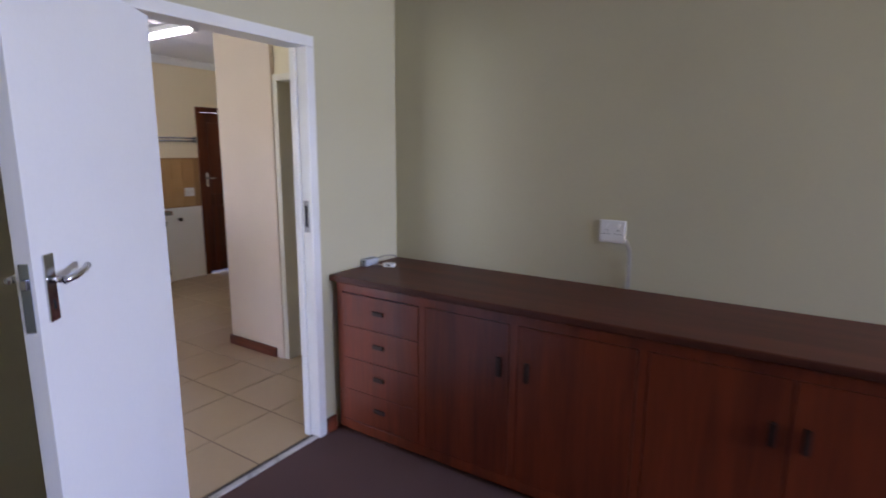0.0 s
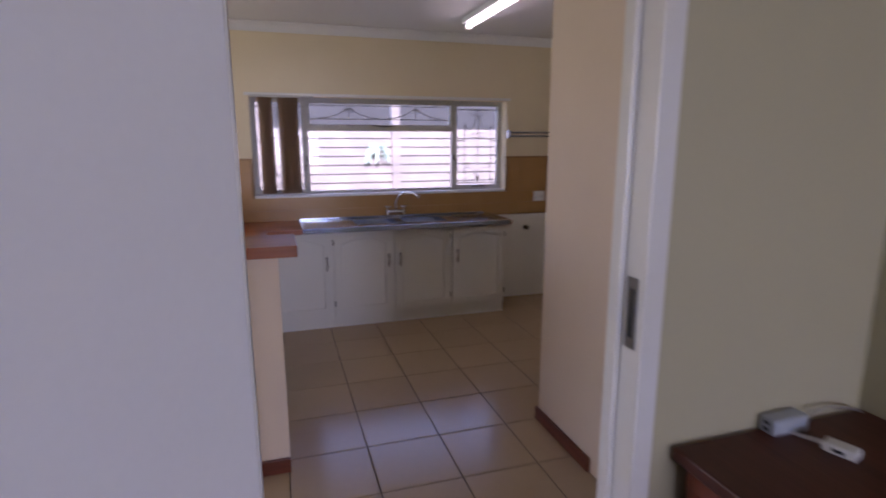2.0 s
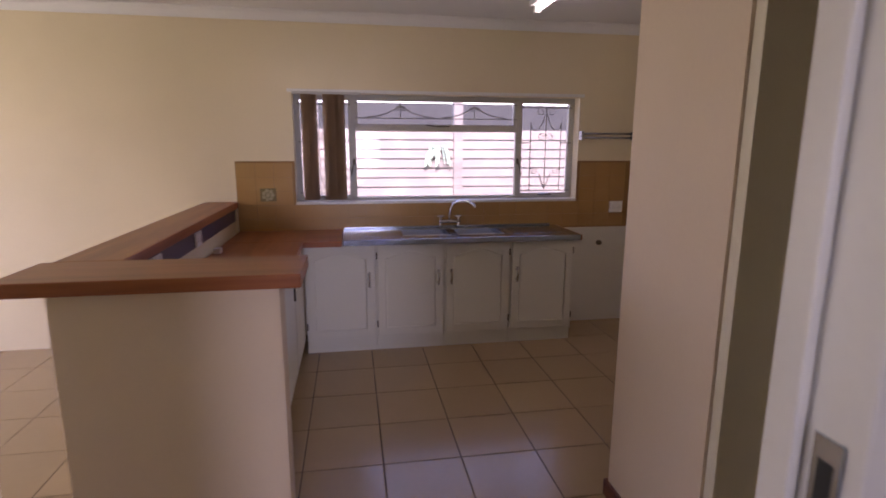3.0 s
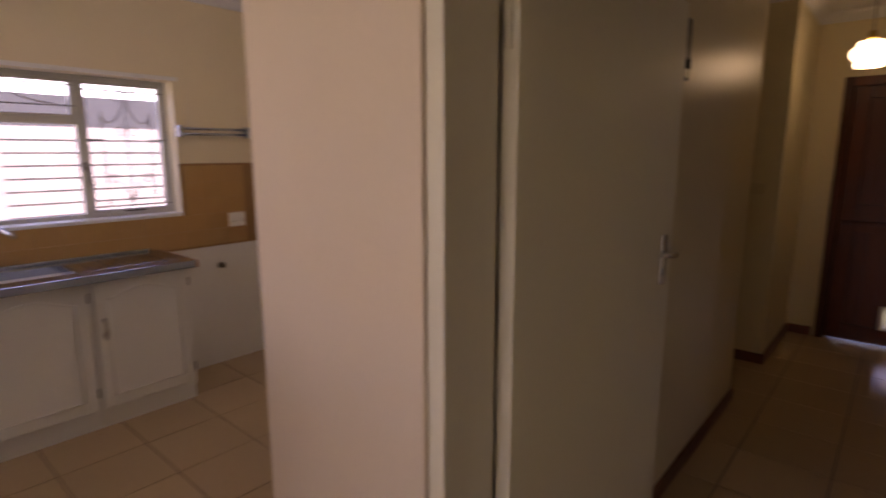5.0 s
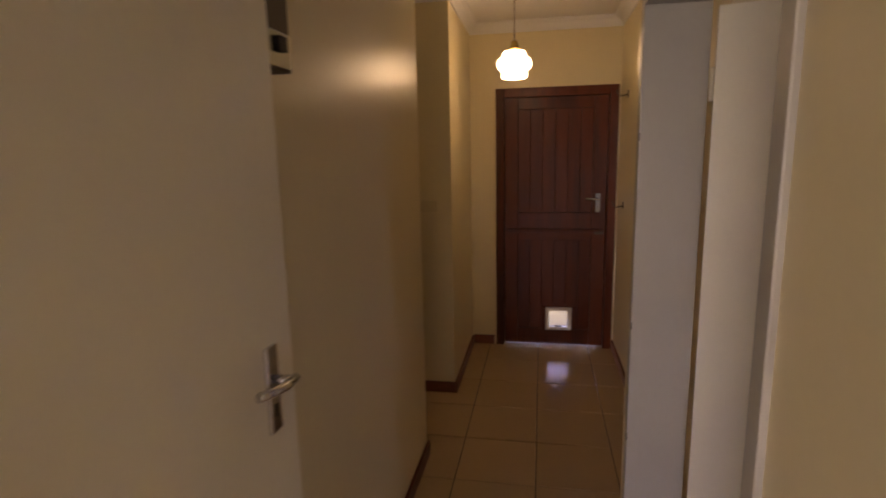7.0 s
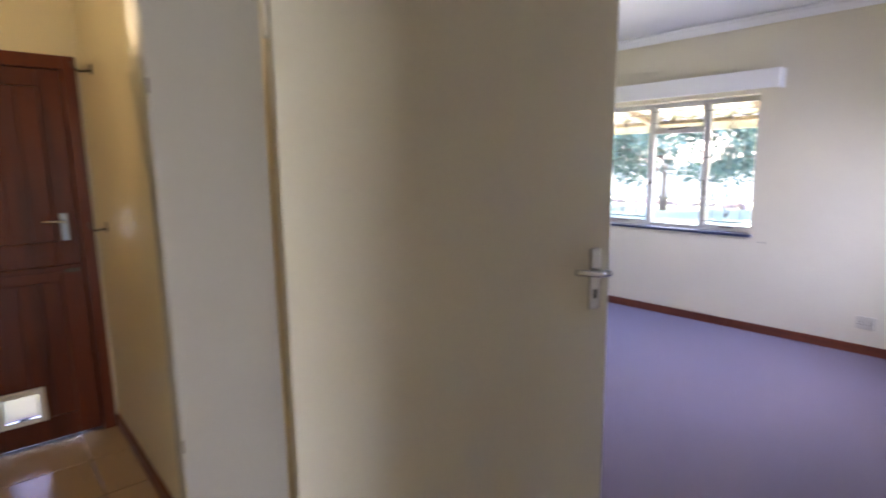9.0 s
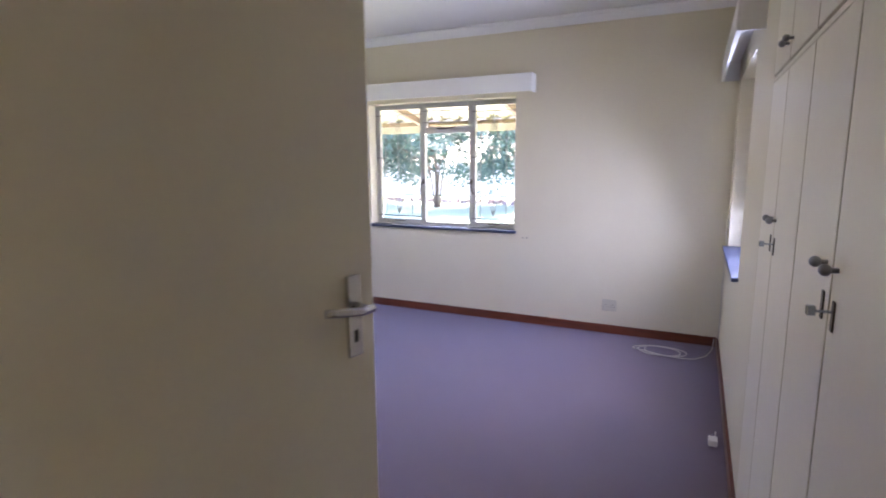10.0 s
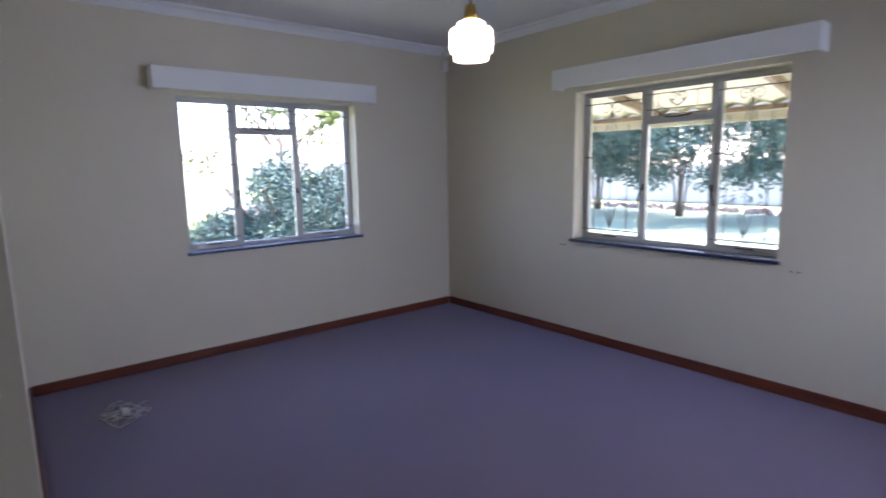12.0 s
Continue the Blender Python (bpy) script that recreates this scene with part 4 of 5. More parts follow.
# lower worktop and breakfast bar
lw = empty("kitchen_worktop", (0.3, 2.9, 0.86))
part("top", B(-0.27, 0.27, -1.1, 0.615, 0.0, 0.04, 0.004), BARWOODY, lw)
part("corner_top", B(0.271, 0.545, 0.56, 1.145, 0.0, 0.04, 0.004), BARWOOD, lw)
part("corner_top", B(-0.27, 0.27, 0.616, 1.145, 0.0, 0.04, 0.004), BARWOODY, lw)
tagged(lw, "orange-brown wooden kitchen worktop joined to the sink", "worktop")
for k in range(3):
    y0, y1 = 1.81 + k * 0.595, 1.81 + (k + 1) * 0.595 - 0.002
    c = empty("side_cupboard", (0.53, (y0 + y1) / 2, 0))
    w = (y1 - y0) / 2
    part("carcass", B(-0.5, 0.0, -w, w, 0.10, 0.857), CUPWHITE, c)
    part("plinth", B(-0.5, -0.02, -w, w, 0.0, 0.0995), CUPWHITE, c)
    d = part("cupboard_door", B(0.001, 0.02, -w + 0.012, w - 0.012, 0.125, 0.845, 0.004), CUPWHITE, c)
    part("handle", B(0.02, 0.032, w - 0.06, w - 0.045, 0.62, 0.72, 0.003), DARKMETAL, d)
    tagged(c, "white painted side cupboard under the wooden worktop", "cupboard", "white cupboards along the bar")

bp = empty("breakfast_bar", (0.0, 1.6, 0))
part("end_panel", B(-0.12, 0.655, -0.03, 0.10, 0.0, 1.085), PEACH, bp, "cream painted end panel")
part("half_wall", B(-0.12, 0.0, 0.1005, 2.448, 0.0, 1.085), CREAM, bp, "cream painted half wall")
# Dark blue strip along the half wall, right below the bar shelf.
part("back_panel", B(0.0005, 0.008, 0.2, 2.44, 0.985, 1.085), mat("dark_blue_band", (0.05, 0.04, 0.07), 0.3), bp, "dark blue band below the bar shelf")
part("bar_top", B(-0.26, 0.74, -0.10, 0.24, 1.086, 1.138, 0.005), BARWOOD, bp)
part("bar_shelf", B(-0.22, 0.03, 0.2405, 2.447, 1.086, 1.138, 0.005), BARWOODY, bp)
tagged(bp, "cream half wall with an orange-brown wooden bar top", "breakfast bar")
for y in (2.25, 2.95):
    socket((0.0085, y, 1.03), "y", 1, 0.12, 0.085, "white plastic socket under the bar shelf")

wpg = empty("worktop_plug", (0.07, 3.15, 0.9005))
part("case", B(-0.022, 0.022, -0.03, 0.03, 0.0, 0.035, 0.006), PLASTIC, wpg)
for dx in (-0.008, 0.008):
    bm = bmesh.new()
    cyl(bm, (dx, -0.03, 0.018), (dx, -0.046, 0.018), 0.0025, 8)
    part("pin", bm, BRASS, wpg, "brass pin")
tagged(wpg, "small white plug lying on the wooden worktop", "plug")

# splashback of single tiles
TW, TH = 0.143, 0.111


def tile_mesh(name, w, h, d, material):
    bm = B(-w / 2, w / 2, -d / 2, d / 2, -h / 2, h / 2)
    me = bpy.data.meshes.new(name)
    bmesh.ops.recalc_face_normals(bm, faces=bm.faces)
    bm.to_mesh(me)
    bm.free()
    me.materials.append(material)
    return me


SPG = mat("splash_grout", (0.32, 0.18, 0.07), 0.8, bump=0.1)
bm = B(0.03, 3.4, 4.044, 4.0485, 0.872, 1.104)
box(bm, 0.03, 0.484, 4.044, 4.0485, 1.104, 1.455)
box(bm, 2.872, 3.4, 4.044, 4.0485, 1.104, 1.455)
sb = structure("splashback", bm, SPG, "ochre glazed wall tiles behind the sink", "tiles")
sp_me = tile_mesh("splash_tile", TW - 0.002, TH - 0.002, 0.007, SPLASH)
for j in range(5):
    for i in range(23):
        x, z = 0.035 + TW * (i + 0.5), 0.885 + TH * (j + 0.5)
        if z + TH / 2 > 1.2 and 0.47 < x + TW / 2 and x - TW / 2 < 2.88:
            continue
        t = new("tile", sp_me)
        t.location = (x, 4.0405, z)
        t.parent = sb
deco = empty("tile_motif", (0.27, 4.033, 1.19))
bm = bmesh.new()
for k in range(7):
    a = k * 2 * math.pi / 7
    bmesh.ops.create_icosphere(bm, subdivisions=1, radius=0.017, matrix=Matrix.Translation((0.035 * math.cos(a), 0, 0.035 * math.sin(a))) @ Matrix.Diagonal((1, 0.15, 1, 1)))
bmesh.ops.create_icosphere(bm, subdivisions=1, radius=0.017, matrix=Matrix.Diagonal((1, 0.15, 1, 1)))
part("flower_motif", bm, mat("pale_cream_motif", (0.38, 0.33, 0.20), 0.4), deco, "cream painted blossoms")
part("motif_tile", B(-0.062, 0.062, 0.001, 0.0035, -0.052, 0.052, 0.001), mat("olive_tile_ground", (0.20, 0.15, 0.06), 0.35), deco, "olive tinted tile")
tagged(deco, "pale painted flower motif on an ochre tile", "tile motif")
structure("lower_wall_panel", B(2.70, 3.4, 4.043, 4.0485, 0.0, 0.869), CUPWHITE, "white painted lower kitchen wall", "wall")

vl = empty("pipe_outlet", (3.106, 4.043, 0.73))
bm = bmesh.new()
cyl(bm, (0, 0, 0), (0, -0.03, 0), 0.022)
cyl(bm, (0, -0.03, 0), (0, -0.05, 0), 0.013)
part("stub", bm, DARKMETAL, vl, smooth=True)
tagged(vl, "dark metal pipe stub in the white wall", "pipe")

tr = empty("towel_rail", (3.12, 4.05, 1.67))
for z in (-0.02, 0.015):
    bm = bmesh.new()
    cyl(bm, (-0.24, -0.05, z), (0.235, -0.05, z), 0.009)
    part("rail", bm, STEEL, tr, smooth=True)
for x in (-0.235, 0.24):
    part("bracket", B(x - 0.012, x + 0.012, -0.062, -0.0005, -0.04, 0.035, 0.004), STEEL, tr)
tagged(tr, "double steel towel rail on the kitchen wall", "towel rail")

vb = empty("vertical_blind", (0.74, 4.02, 1.99))
part("head_rail", B(-0.25, 0.28, -0.02, 0.02, -0.02, 0.0, 0.003), WINPAINT, vb)
for k, x in enumerate((-0.155, -0.135, -0.115, -0.095, 0.005, 0.025, 0.045, 0.065, 0.085, 0.105, 0.125)):
    bm = bmesh.new()
    grid = [[bm.verts.new((-0.045 + 0.03 * i, -0.006 * math.sin(math.pi * i / 3), z)) for i in range(4)] for z in (-0.02, -0.84)]
    for i in range(3):
        bm.faces.new((grid[0][i], grid[0][i + 1], grid[1][i + 1], grid[1][i]))
    bmesh.ops.solidify(bm, geom=bm.faces[:], thickness=0.0016)
    bmesh.ops.transform(bm, matrix=pose(x, 0.0, 0, 0, 0, 50 + 6 * (k % 3)), verts=bm.verts)
    sl = part("slat", bm, BLIND, vb)
    bm = B(-0.043, 0.043, -0.004, 0.004, -0.84, -0.815, 0.002)
    bmesh.ops.transform(bm, matrix=pose(x, 0.0, 0, 0, 0, 50 + 6 * (k % 3)), verts=bm.verts)
    part("weight", bm, BLIND, sl)
tagged(vb, "brown fabric vertical blind drawn aside", "blind")

fl2 = empty("fluorescent_lamp", (2.235, 2.78, CZ))
part("fitting", B(-0.045, 0.045, -0.66, 0.66, -0.045, -0.0005, 0.006), WHITE, fl2)
bm = bmesh.new()
cyl(bm, (0, -0.6, -0.068), (0, 0.6, -0.068), 0.016, 16)
part("tube", bm, TUBE, fl2, "lit white fluorescent tube", smooth=True)
for y in (-0.625, 0.625):
    part("lamp_holder", B(-0.02, 0.02, y - 0.02, y + 0.02, -0.09, -0.045, 0.003), WHITE, fl2)
tagged(fl2, "lit fluorescent tube lamp on the kitchen ceiling", "ceiling lamp")
structure("ceiling_strip", B(-4.0, 4.3, 2.08, 2.12, CZ - 0.008, CZ - 0.0005), CEIL, "white ceiling board joint strip", "trim")

# ---------------------------------------------------------------- hall fittings and pendants


def pendant(name, at, ceiling, prof, label, material):
    p = empty(name, at)
    bm = lathe(bmesh.new(), prof, seg=40)
    part("shade", bm, material, p, "glowing opal glass shade", smooth=True)
    top = prof[0][1]
    bm = bmesh.new()
    cyl(bm, (0, 0, top - 0.005), (0, 0, top + 0.055), 0.03, 20, 0.018)
    part("gallery", bm, BRASS, p, "brass lamp holder", smooth=True)
    bm = bmesh.new()
    cyl(bm, (0, 0, top + 0.05), (0, 0, ceiling - at[2] - 0.03), 0.004, 8)
    part("cord", bm, CORD, p)
    bm = bmesh.new()
    cyl(bm, (0, 0, ceiling - at[2] - 0.03), (0, 0, ceiling - at[2] - 0.0005), 0.045, 20, 0.055)
    part("ceiling_rose", bm, WHITE, p, smooth=True)
    return tagged(p, label, "pendant lamp")


pendant("pendant_lamp", (5.64, 0.62, 2.12), CZ, [(0.035, 0.080), (0.062, 0.076), (0.072, 0.062), (0.070, 0.050), (0.084, 0.042), (0.098, 0.028), (0.104, 0.010), (0.103, -0.008), (0.096, -0.022), (0.082, -0.036), (0.076, -0.046), (0.080, -0.056), (0.078, -0.072), (0.070, -0.080), (0.03, -0.081)], "lit bulbous opal glass pendant lamp in the hall", OPAL)
pendant("pendant_lamp", (5.08, -2.40, 1.94), CB, [(0.03, 0.070), (0.042, 0.068), (0.052, 0.062), (0.053, 0.049), (0.060, 0.045), (0.076, 0.039), (0.081, 0.030), (0.081, -0.026), (0.078, -0.042), (0.069, -0.047), (0.066, -0.052), (0.064, -0.070), (0.03, -0.072)], "lit stepped opal glass pendant lamp in the bedroom", OPALB)

ch = empty("door_chime", (3.31, 1.03, 1.86))
part("box", B(-0.06, 0.06, -0.05, -0.0005, -0.085, 0.12, 0.004), DARKMETAL, ch, "dark metal chime box")
part("plate", B(-0.05, 0.05, -0.055, -0.0505, -0.08, -0.01, 0.002), STEEL, ch, "bright steel front plate")
part("knob", B(-0.015, 0.02, -0.065, -0.0555, -0.05, -0.02, 0.003), BLACK, ch)
tagged(ch, "small dark metal box with bright plate on the hall wall", "door chime")

for x, z in ((6.25, 1.98), (6.3, 1.2)):
    hk = empty("wall_hook", (x, -0.137, z))
    bm = bmesh.new()
    box(bm, -0.012, 0.012, 0.0005, 0.006, -0.02, 0.03, 0.002)
    rod(bm, [(0, 0.004, 0.0), (0, 0.05, -0.01), (0, 0.075, 0.01), (0, 0.08, 0.035)], 0.005, 6)
    part("hook", bm, DARKMETAL, hk, smooth=True)
    tagged(hk, "dark metal hook on the hall wall", "hook")

# ---------------------------------------------------------------- wardrobe
wr = empty("built_in_wardrobe", (3.03, -1.2, 0))
WY = [-2.40, -2.01, -1.58, -1.17, -0.76, -0.35, -0.13]
for n, a in (("back_board", (-0.58, -0.565, -1.218, 1.10, 0.0, CB)), ("side_board", (-0.5645, -0.06, -1.218, -1.2, 0.0, CB)), ("side_board", (-0.5645, -0.06, 1.08, 1.10, 0.0, CB)), ("top_board", (-0.5645, -0.06, -1.1995, 1.0795, CB - 0.02, CB)), ("shelf", (-0.5645, -0.03, -1.1995, 1.0795, 1.782, 1.803)), ("floor_board", (-0.5645, -0.06, -1.1995, 1.0795, 0.0, 0.05))):
    part(n, B(*a), OFFWHITE, wr)
part("end_stile", B(-0.06, 0.0, -1.219, -1.200, 0.0, CB, 0.002), OFFWHITE, wr)
part("top_rail", B(-0.0295, -0.001, -1.199, 1.10, 1.785, 1.80), OFFWHITE, wr)
part("head_rail", B(-0.06, -0.001, -1.199, 1.10, 2.562, CB - 0.0005), OFFWHITE, wr)
for k in range(6):
    y0, y1 = WY[k] + 1.2 + 0.005, WY[k + 1] + 1.2 - 0.005
    d = part("tall_door", B(-0.02, 0.002, y0, y1, 0.06, 1.78, 0.003), OFFWHITE, wr)
    u = part("upper_door", B(-0.02, 0.002, y0, y1, 1.806, 2.56, 0.003), OFFWHITE, wr)
    near = y1 - 0.04 if k % 2 == 0 else y0 + 0.04
    if k == 5:
        near = y0 + 0.04
    for who, z in ((d, 1.31), (u, 1.86)):
        bm = bmesh.new()
        cyl(bm, (0.002, near, z), (0.02, near, z), 0.005, 10)
        bmesh.ops.create_uvsphere(bm, u_segments=12, v_segments=8, radius=0.011, matrix=Matrix.Translation((0.022, near, z)))
        part("knob", bm, KNOB, who, "small dull steel knob", smooth=True)
    bm = B(0.002, 0.005, near - 0.009, near + 0.009, 1.20, 1.255, 0.001)
    part("key_plate", bm, DARKMETAL, d)
    if k in (1, 3):
        bm = bmesh.new()
        rod(bm, [(0.004, near, 1.235), (0.03, near, 1.235)], 0.0025, 6)
        box(bm, 0.03, 0.044, near - 0.008, near + 0.008, 1.227, 1.244, 0.002)
        part("key", bm, STEEL, d, "steel key in the lock")
part("plinth", B(-0.06, -0.003, -1.199, 1.10, 0.0, 0.055), OFFWHITE, wr)
tagged(wr, "cream painted built-in wardrobe with tall and upper doors", "wardrobe")

# ---------------------------------------------------------------- cables on the bedroom floor
cb = empty("coiled_cable", (3.4, -4.42, 0.0))
bm = bmesh.new()
rnd = random.Random(4)
pts = []
for k in range(42):
    a = k * 2 * math.pi / 20
    rr = 0.125 + 0.035 * math.sin(k * 0.31) + 0.006 * rnd.random()
    pts.append((1.25 * rr * math.cos(a) + 0.045 * (k / 20), rr * math.sin(a) * 0.85 + 0.02 * (k / 20), 0.008 + 0.004 * (k // 20)))
pts += [(0.02, 0.14, 0.008), (-0.10, 0.15, 0.006), (-0.20, 0.13, 0.006), (-0.28, 0.02, 0.006), (-0.325, -0.12, 0.02), (-0.335, -0.21, 0.08)]
rod(bm, pts, 0.0038, 6)
part("cable", bm, WHITECORD, cb, smooth=True)
tagged(cb, "white cable lying in loose coils on the carpet", "cable")

cb = empty("cable_heap", (7.18, -1.43, 0.0))
bm = bmesh.new()
pts = []
for k in range(90):
    a = k * 2 * math.pi / 14
    rr = 0.03 + 0.11 * rnd.random()
    pts.append((1.3 * rr * math.cos(a) + 0.03 * math.sin(k), rr * math.sin(a), 0.006 + 0.05 * rnd.random()))
rod(bm, pts, 0.0022, 5)
part("cable", bm, WHITECORD, cb, smooth=True)
part("connector", B(0.02, 0.09, -0.03, 0.01, 0.0, 0.03, 0.006), PLASTIC, cb)
tagged(cb, "tangled heap of thin white cables on the carpet", "cable heap")

rc = empty("corner_cable", (3.03, -4.645, 0.076))
bm = bmesh.new()
rod(bm, [(0.006, 0.0, 0.0), (0.004, 0.0, 0.03), (0.004, 0.002, 0.35), (0.004, -0.002, 0.7), (0.004, 0.0, 0.98)], 0.0035, 6)
part("lead", bm, WHITECORD, rc, smooth=True)
for z in (0.12, 0.5, 0.86):
    part("clip", B(0.0005, 0.009, -0.006, 0.006, z - 0.004, z + 0.004, 0.001), PLASTIC, rc)
tagged(rc, "thin white cable clipped upright in the room corner", "cable")

pg = empty("cable_plug", (3.10, -3.0, 0.0))
part("plug", B(-0.02, 0.025, -0.03, 0.03, 0.0, 0.035, 0.006), PLASTIC, pg)
bm = bmesh.new()
rod(bm, [(0.0, -0.03, 0.015), (-0.01, -0.07, 0.008), (-0.015, -0.14, 0.006)], 0.004, 6)
part("lead", bm, WHITECORD, pg, smooth=True)
tagged(pg, "white plug lying by the skirting board", "plug")

for u in (4.66, 6.42):
    wp = empty("wall_plug", (u, -4.694, 0.80))
    for dx in (-0.02, 0.02):
        bm = bmesh.new()
        cyl(bm, (dx, 0.0005, 0), (dx, 0.006, 0), 0.006, 10)
        part("screw_hole", bm, DARKMETAL, wp)
    tagged(wp, "pair of dark screw holes in the wall beside the sill", "wall plug")

sn = empty("alarm_sensor", (7.93, -4.66, 2.5))
part("case", B(-0.05, 0.0, 0.0, 0.05, -0.05, 0.05, 0.01), PLASTIC, sn)
tagged(sn, "small white alarm sensor in the ceiling corner", "sensor")

# ---------------------------------------------------------------- outside
bm = bmesh.new()
S = 400.0
v = [bm.verts.new(p) for p in ((-S, -S, -0.2), (S, -S, -0.2), (S, S, -0.2), (-S, S, -0.2))]
bm.faces.new(v)
structure("ground", bm, GRASS, "pale sunlit lawn and sandy ground", "ground")
structure("lawn", B(-14, 34, -19.6, -10.5, -0.25, -0.19), mat("watered_blue_green_lawn", (0.13, 0.19, 0.115), 0.9, var=0.2, scale=2, fine=90, bump=0.5), "watered blue-green lawn strip before the rocks", "lawn")
structure("patio", B(-14, 34, -10.5, -8.0, -0.25, -0.185), PAVE, "pale sunlit concrete patio", "paving")
structure("paving_north", B(-6, 9, 4.28, 6.6, -0.25, -0.12), PAVE, "concrete paving beside the house", "paving")
structure("roof_bedroom", B(2.5, 8.4, -5.1, -0.85, 2.8505, 3.0005), ROOFDARK, "flat dark roof over the bedroom", "roof")
structure("roof_room", B(-3.3, 2.4, -7.0, -5.0005, 2.8505, 3.0005), ROOFDARK, "flat dark roof over the first room", "roof")
structure("roof", B(-4.8, 6.9, -5.0, 4.7, 2.85, 3.0), ROOFDARK, "flat dark roof over the house", "roof")
# Unseen slab, added to keep direct sun out of the first room.
structure("room_window_sun_blocker", B(-0.6, 2.4, -8.2, -6.8, 2.4, 2.46), ROOFDARK, "added unseen slab blocking sun at the first room's window", "roof")

# veranda
ve = empty("veranda", (5.5, -4.95, 0))
bm = bmesh.new()
cols, rows = 150, 2
vs = []
for i in range(cols + 1):
    x = -3.2 + 6.4 * i / cols
    z = 0.018 * math.sin(i * 2 * math.pi / 6)
    vs.append([bm.verts.new((x, 0.02 - 2.6 * j, 2.62 - 0.52 * j + z)) for j in range(rows)])
for i in range(cols):
    bm.faces.new((vs[i][0], vs[i + 1][0], vs[i + 1][1], vs[i][1]))
part("roof_sheet", bm, ROOFPALE, ve, "cream painted corrugated roof sheet", smooth=True)
for x in (-1.6, 0.0, 1.6):
    bm = bmesh.new()
    box(bm, x - 0.03, x + 0.03, -2.6, 0.0, 0, 0.09)
    bmesh.ops.transform(bm, matrix=Matrix.Translation((0, 0, 2.50)) @ Matrix.Shear("XZ", 4, (0, 0)), verts=bm.verts)
    for w_ in bm.verts:
        w_.co.z += 0.2 * w_.co.y
    part("rafter", bm, TIMBER, ve)
part("beam", B(-3.2, 3.2, -2.55, -2.48, 2.03, 2.085, 0.004), TIMBER, ve)
part("fascia", B(-3.2, 3.2, -2.64, -2.612, 1.93, 2.13, 0.004), ROOFPALE, ve, "pale painted fascia board")
part("batten", B(-3.2, 3.2, -1.3, -1.24, 2.30, 2.345), TIMBER, ve)
for x in (2.75, -2.9):
    bm = bmesh.new()
    cyl(bm, (x, -2.5, -0.2), (x, -2.5, 1.9), 0.045, 12)
    part("post", bm, TIMBER, ve, smooth=True)
bm = bmesh.new()
vs = []
for i in range(61):
    y = 0.0 - 2.5 * i / 60
    x = 3.15 + 0.018 * math.sin(i * 2 * math.pi / 6)
    vs.append([bm.verts.new((x, y, z)) for z in (1.72, 2.58 + 0.2 * y)])
for i in range(60):
    bm.faces.new((vs[i][0], vs[i + 1][0], vs[i + 1][1], vs[i][1]))
part("side_sheet", bm, ROOFPALE, ve, "yellowed corrugated side sheet", smooth=True)
tagged(ve, "lean-to veranda with corrugated sheet roof and timber beams", "veranda")
bl = empty("veranda_lamp", (4.55, -6.7, 1.98))
bm = bmesh.new()
bmesh.ops.create_uvsphere(bm, u_segments=16, v_segments=10, radius=0.07)
part("globe", bm, mat("white_glass_globe", (0.85, 0.83, 0.78), 0.3, bump=0.0), bl, smooth=True)
bm = bmesh.new()
cyl(bm, (0, 0, 0.06), (0, 0, 0.25), 0.012)
part("stem", bm, WHITE, bl)
tagged(bl, "white glass globe lamp under the veranda roof", "outdoor lamp")

# precast wall beyond the kitchen
pw = empty("precast_wall", (2.08, 6.7, -0.2))
for k in range(-3, 5):
    x = k * 1.85 + 0.25
    part("post", B(x - 0.06, x + 0.06, -0.07, 0.06, 0.0, 2.36, 0.006), CONCRETE, pw)
    for j in range(16):
        bm = B(x + 0.0605, x + 1.79, -0.03, 0.025, 0.02 + j * 0.1225, 0.1415 + j * 0.1225)
        for w_ in bm.verts:
            if w_.co.y < 0 and w_.co.z > 0.08 + j * 0.1225:
                w_.co.y += 0.012
        part("slab", bm, CONCRETE, pw)
tagged(pw, "pale precast concrete slab wall with posts", "boundary wall")
structure("neighbour_roof", B(-8, 12, 8.6, 11.0, 1.75, 2.25), ROOFDARK, "dark grey roof of the next building", "roof")
structure("neighbour_wall", B(-8, 12, 8.8, 10.8, -0.2, 1.75), CONCRETE, "pale wall of the next building", "wall")


def leaves(bm, centre, radius, count, size, rr, flat=0.75):
    """A loose clump of small folded leaves."""
    for _ in range(count):
        d = Vector((rr.gauss(0, 1), rr.gauss(0, 1), rr.gauss(0, 1) * flat))
        d = d.normalized() * radius * rr.random() ** 0.4
        p = Vector(centre) + Vector((d.x, d.y, d.z * flat))
        a = Vector((rr.gauss(0, 1), rr.gauss(0, 1), rr.gauss(0, 1))).normalized()
        b = a.orthogonal().normalized()
        s = size * (0.6 + 0.8 * rr.random())
        q = [p - a * s, p + b * s * 0.4, p + a * s, p - b * s * 0.4]
        bm.faces.new([bm.verts.new(w) for w in q])


